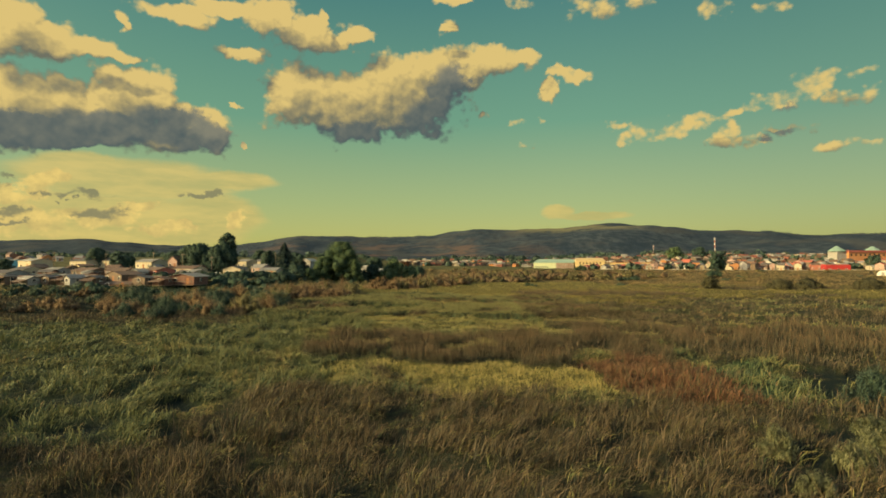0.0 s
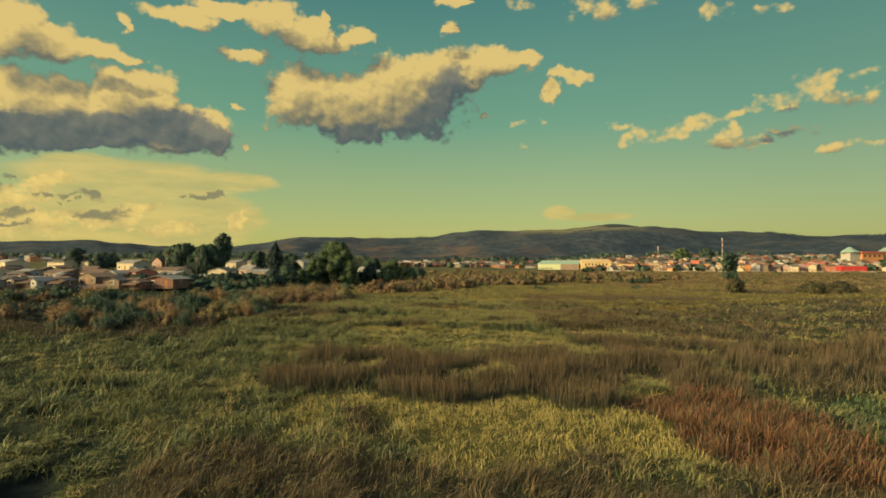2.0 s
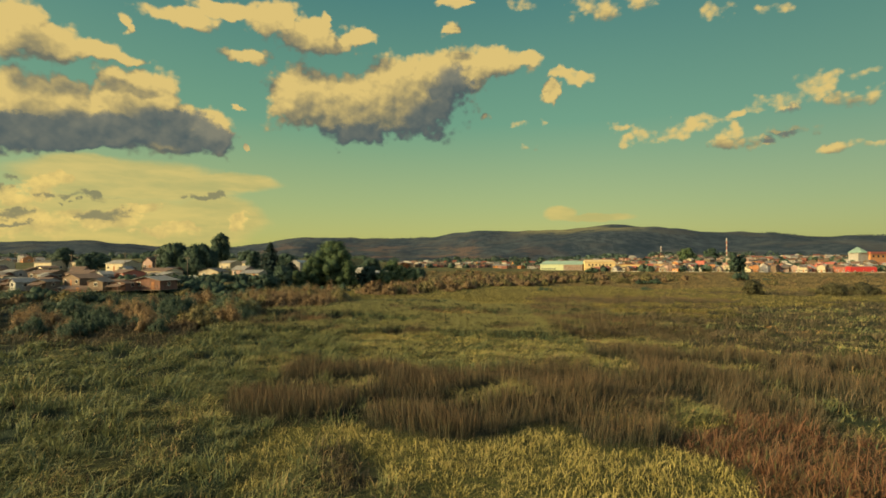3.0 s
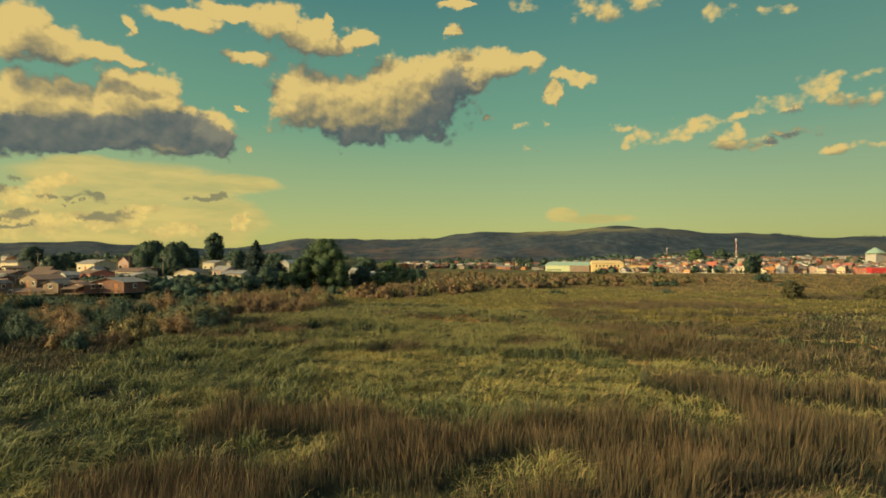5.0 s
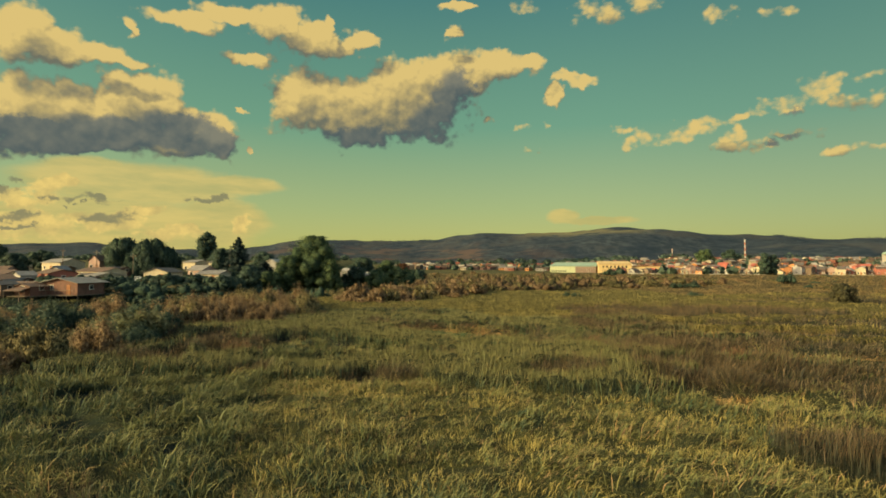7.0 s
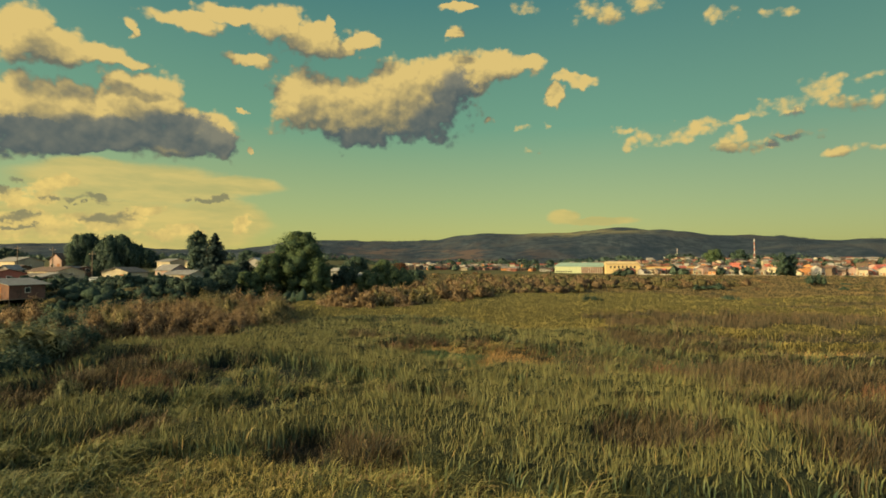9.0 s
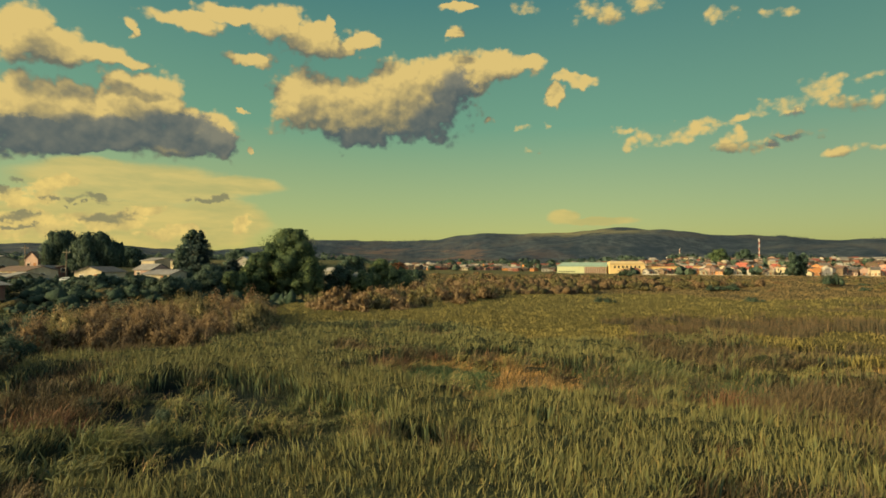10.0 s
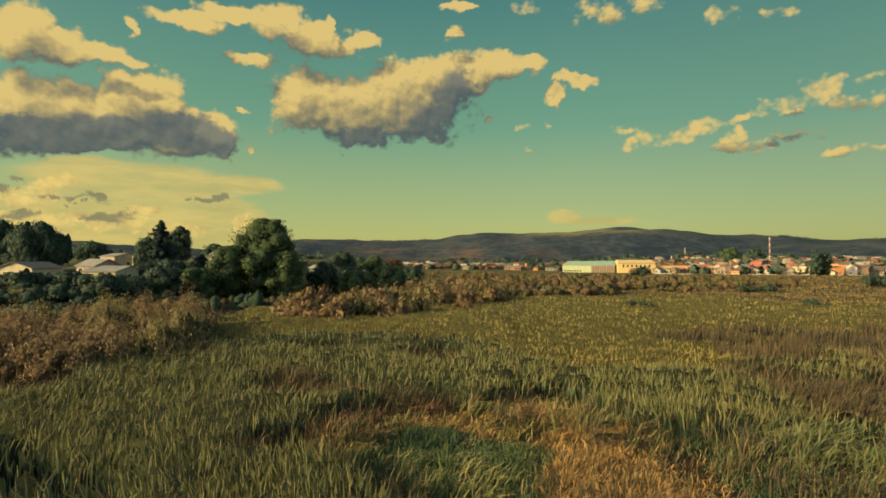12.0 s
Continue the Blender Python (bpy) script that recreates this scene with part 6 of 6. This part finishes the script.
def far_town(rows, rng):
    """Streets far behind, too small to tell apart: walls, dark windows and gable roofs."""
    walls, roofs, panes = bmesh.new(), bmesh.new(), bmesh.new()
    for x0, y0, x1, y1, count in rows:
        for k in range(count):
            t = (k + rng.uniform(0.2, 0.8)) / count
            x, y = x0 + (x1 - x0) * t, y0 + (y1 - y0) * t + rng.uniform(-14, 14)
            m = pose(x, y, float(land(x, y)), 0, 0, rng.uniform(-45, 35))
            hw, hd, e = rng.uniform(1.8, 3.6), rng.uniform(2.4, 4.0), rng.uniform(2.0, 2.8) * (1.6 if rng.uniform() < 0.22 else 1.0)
            r = e + rng.uniform(0.7, 1.6)
            a, b = [[walls.verts.new(m @ Vector((u * hw, v * hd, z))) for v, z in ((-1, -0.5), (1, -0.5), (1, e), (0, r), (-1, e))] for u in (-1, 1)]
            for f in ((a[0], a[4], a[3], a[2], a[1]), tuple(b), (a[0], b[0], b[4], a[4]), (a[1], a[2], b[2], b[1])):
                walls.faces.new(f)
            for v in (-1, 1):
                p = [m @ Vector((u * (hw + 0.3), w * (hd + 0.3), r - w * v * (r - e) / hd * (hd + 0.3) + 0.06)) for u, w in ((-1, 0), (1, 0), (1, v), (-1, v))]
                lo, hi = [roofs.verts.new(q) for q in p], [roofs.verts.new(q + Vector((0, 0, 0.1))) for q in p]
                roofs.faces.new(hi), roofs.faces.new(lo[::-1])
                for i in range(4):
                    roofs.faces.new((lo[i], lo[(i + 1) % 4], hi[(i + 1) % 4], hi[i]))
            for u in (-0.5, 0.5):
                panes.faces.new([panes.verts.new(m @ Vector((u * hw + c * 0.5, -hd - 0.03, z))) for c, z in ((-1, 0.9), (1, 0.9), (1, 1.8), (-1, 1.8))])
    bmesh.ops.recalc_face_normals(roofs, faces=roofs.faces)
    bmesh.ops.recalc_face_normals(walls, faces=walls.faces)
    far = part("far_houses", walls, island_material("far_house_walls", [(0.29, 0.25, 0.18), (0.24, 0.14, 0.115), (0.26, 0.25, 0.23), (0.19, 0.07, 0.055), (0.11, 0.085, 0.065), (0.32, 0.14, 0.06), (0.40, 0.37, 0.31), (0.08, 0.065, 0.055)]))
    tagged(far, "crowded small painted houses of the far town", "houses", kind="stuff")
    tops = part("far_roofs", roofs, island_material("far_house_roofs", [(0.09, 0.06, 0.048), (0.15, 0.145, 0.14), (0.20, 0.06, 0.045), (0.06, 0.055, 0.052), (0.32, 0.29, 0.25), (0.12, 0.07, 0.05)]))
    tagged(tops, "rusty, grey and red sheet roofs of the far town", "roofs", kind="stuff")
    tagged(part("far_windows", panes, GLASS), "dark windows of the far town houses", "windows", kind="stuff")


def town():
    rng = np.random.default_rng(3)
    tones = {"cream": "cream town house with a %s roof", "white": "white town house with a %s roof", "pink": "pink town house with a %s roof", "orange": "orange town house with a %s roof", "red": "red town house with a %s roof",
             "yellow": "yellow town house with a %s roof", "wood": "brown wooden town house with a %s roof", "maroon": "dark red-brown town house with a %s roof", "grey": "grey town house with a %s roof"}
    walls = ["cream", "pink", "wood", "orange", "maroon", "pink", "white", "red", "grey", "cream", "pink", "red", "wood", "orange"]
    words = {"rust": "rusty", "zinc": "zinc", "red": "red", "pale": "pale sheet", "dark": "dark"}
    roofs = ["rust", "zinc", "red", "rust", "pale", "dark", "red", "dark"]
    # streets of the town: from, to, how many
    streets = ((120, 462, 180, 452, 9), (150, 440, 330, 418, 27), (215, 412, 345, 404, 20), (140, 478, 350, 455, 27), (170, 505, 420, 475, 28), (190, 540, 470, 520, 26), (230, 585, 520, 570, 22), (60, 585, 190, 560, 13),
               (-58, 640, 70, 610, 20), (-70, 720, 120, 690, 22), (-60, 800, 230, 760, 20), (-340, 430, -215, 345, 8), (-330, 330, -200, 262, 10), (330, 400, 430, 396, 12), (200, 563, 500, 561, 40), (170, 600, 520, 590, 44), (200, 640, 580, 630, 46), (240, 690, 620, 690, 44), (150, 760, 520, 740, 36))
    far_rows = []
    for x0, y0, x1, y1, count in streets:
        count = int(count * 1.5)
        if y0 > 530:
            far_rows.append((x0, y0, x1, y1, count))
            continue
        for k in range(count):
            t = (k + rng.uniform(0.2, 0.8)) / count
            x, y = x0 + (x1 - x0) * t, y0 + (y1 - y0) * t + rng.uniform(-4, 4)
            if 278 < x < 324 and y < 426 or 350 < x < 445 and 490 < y < 530 or 80 < x < 186 and 478 < y < 545 or abs(x - 200) < 12 and abs(y - 400) < 10:
                continue
            wl, rf = walls[int(rng.integers(len(walls)))], roofs[int(rng.integers(len(roofs)))]
            two = rng.uniform() < 0.28
            e = rng.uniform(3.8, 4.8) if two else rng.uniform(1.9, 2.7)
            wd = rng.uniform(3.0, 5.6)
            house(x, y, wd, rng.uniform(5, 8), e, e + rng.uniform(0.9, 1.9), wl, rf, tones[wl] % words[rf], rng.uniform(-40, 50), rng.uniform() < 0.6, 2, 1, group="town houses", over=0.3)
    far_town(far_rows, rng)


town()

# ---- pale wall along the front of the town ----
wall_mat = rough_material("pale_concrete", (0.24, 0.22, 0.20), (0.36, 0.34, 0.30), 0.6, 5.0, stain=(0.16, 0.14, 0.12))


def front_wall(x0, y0, x1, y1, panels):
    thing = new("boundary_wall")
    thing.location = (x0, y0, 0)
    for k in range(panels):
        a, b = k / panels, (k + 0.93) / panels
        xa, ya, xb, yb = x0 + (x1 - x0) * a, y0 + (y1 - y0) * a, x0 + (x1 - x0) * b, y0 + (y1 - y0) * b
        if k % 5 == 3:
            continue
        z = float(land(xa, ya))
        ln = math.hypot(xb - xa, yb - ya)
        ob = part("wall_panel", box_mesh((0, ln, -0.1, 0.1, -0.3, 0.55 + 0.25 * (k % 3 == 0))), wall_mat, thing)
        ob.matrix_basis = Matrix.Translation((xa - x0, ya - y0, z)) @ Matrix.Rotation(math.atan2(yb - ya, xb - xa), 4, "Z")
    tagged(thing, "low pale concrete wall along the edge of the town", "wall")


front_wall(128, 446, 212, 398, 26)
front_wall(214, 396, 340, 388, 34)

# ---- masts ----
MAST_RED = rough_material("red_mast_paint", (0.36, 0.12, 0.10), (0.46, 0.17, 0.14), 2.0, 12.0, 0.5)
MAST_WHITE = rough_material("white_mast_paint", (0.46, 0.44, 0.41), (0.58, 0.56, 0.52), 2.0, 12.0, 0.5)


def mast(x, y, height, half, bands, label, base):
    thing = new("radio_mast")
    thing.location = (x, y, base)
    for k in range(bands):
        z0, z1 = height * k / bands, height * (k + 1) / bands
        h0, h1 = half * (1 - 0.55 * k / bands), half * (1 - 0.55 * (k + 1) / bands)
        bm = bmesh.new()
        corners = ((-1, -1), (1, -1), (1, 1), (-1, 1))
        for i, (a, b) in enumerate(corners):
            c, d = corners[(i + 1) % 4]
            rod(bm, (a * h0, b * h0, z0), (a * h1, b * h1, z1), 0.07, 0.07, 4)
            rod(bm, (a * h0, b * h0, z0), (c * h1, d * h1, z1), 0.05, 0.05, 4)
            rod(bm, (c * h0, d * h0, z0), (a * h1, b * h1, z1), 0.05, 0.05, 4)
            rod(bm, (a * h1, b * h1, z1), (c * h1, d * h1, z1), 0.06, 0.06, 4)
        part("lattice_section", bm, MAST_RED if k % 2 else MAST_WHITE, thing)
    for k in range(3):
        a = k * math.tau / 3
        part("antenna", box_mesh((half * 0.75 * math.cos(a) - 0.2, half * 0.75 * math.cos(a) + 0.2, half * 0.75 * math.sin(a) - 0.2, half * 0.75 * math.sin(a) + 0.2, height - 2.6, height + 0.2)), MAST_WHITE, thing)
    tagged(thing, label, "radio mast")


mast(340.8, 685, 35.5, 0.6, 11, "red and white banded lattice radio mast", 2.6)
mast(372.9, 968, 33.0, 0.8, 8, "red and white banded lattice radio mast far behind the town", 2.6)
mast(352, 968, 20.0, 0.7, 5, "small lattice mast behind the town", 2.6)


# ---- poles ----
def pole(x, y, height, label, arm=1.6, base=None):
    """A timber pole with a crossarm and insulators."""
    thing = new("utility_pole")
    thing.location = (x, y, float(land(x, y)) if base is None else base)
    bm = bmesh.new()
    rod(bm, (0, 0, -0.6), (0, 0, height), 0.13, 0.09, 8)
    part("shaft", bm, POST, thing)
    part("crossarm", box_mesh((-arm / 2, arm / 2, -0.06, 0.06, height - 0.75, height - 0.62)), POST, thing)
    for u in (-0.42, 0.0, 0.42):
        bm = bmesh.new()
        rod(bm, (u * arm, 0, height - 0.62), (u * arm, 0, height - 0.45), 0.05, 0.03, 6)
        part("insulator", bm, MAST_WHITE, thing)
    tagged(thing, label, "utility pole", "utility poles")


for px, py, ph in ((-97, 204, 7.5), (-112, 212, 7.5), (-128, 208, 7.2), (-152, 214, 7.5), (-84, 199, 6.8), (-170, 222, 7.5), (-69, 226, 7.0)):
    pole(px, py, ph, "grey timber utility pole among the houses")
for px, py in ((176, 436), (226, 408), (268, 402), (312, 400), (356, 408), (150, 470), (40, 610), (-20, 630), (290, 470), (238, 470)):
    pole(px, py, 8.5, "timber utility pole at the edge of the town")


# ---- dark woods behind the town ----
def far_woods():
    rng = np.random.default_rng(8)
    n = 1500
    x, y = rng.uniform(-900, 1100, n), rng.uniform(760, 1500, n)
    keep = (np.abs(x) < 0.9 * y) & (field(x, y, 160.0) > -0.25)
    x, y = np.concatenate([x[keep], rng.uniform(110, 560, 150), rng.uniform(-70, 110, 30)]), np.concatenate([y[keep], rng.uniform(425, 720, 150), rng.uniform(570, 760, 30)])
    cs, qs = [], []
    for a, b in zip(x, y):
        h, r = (rng.uniform(5, 11), rng.uniform(4, 9)) if b > 760 else (rng.uniform(3, 5.5), rng.uniform(1.5, 4))
        q = rng.normal(0, 1, (46, 3))
        q /= np.linalg.norm(q, axis=1)[:, None]
        p = q * np.array([r, r, h * 0.5]) * rng.uniform(0.7, 1.05, (46, 1)) + np.array([a, b, float(land(a, b)) + h * 0.5])
        cs.append(p), qs.append(q)
    tagged(new("far_trees", quads("far_trees", leaf_cloud(np.concatenate(cs), np.concatenate(qs), 3.2, rng, 1.3), TREE_DARK, np.concatenate(qs))), "dark belt of trees behind the town", "trees", kind="stuff")


far_woods()
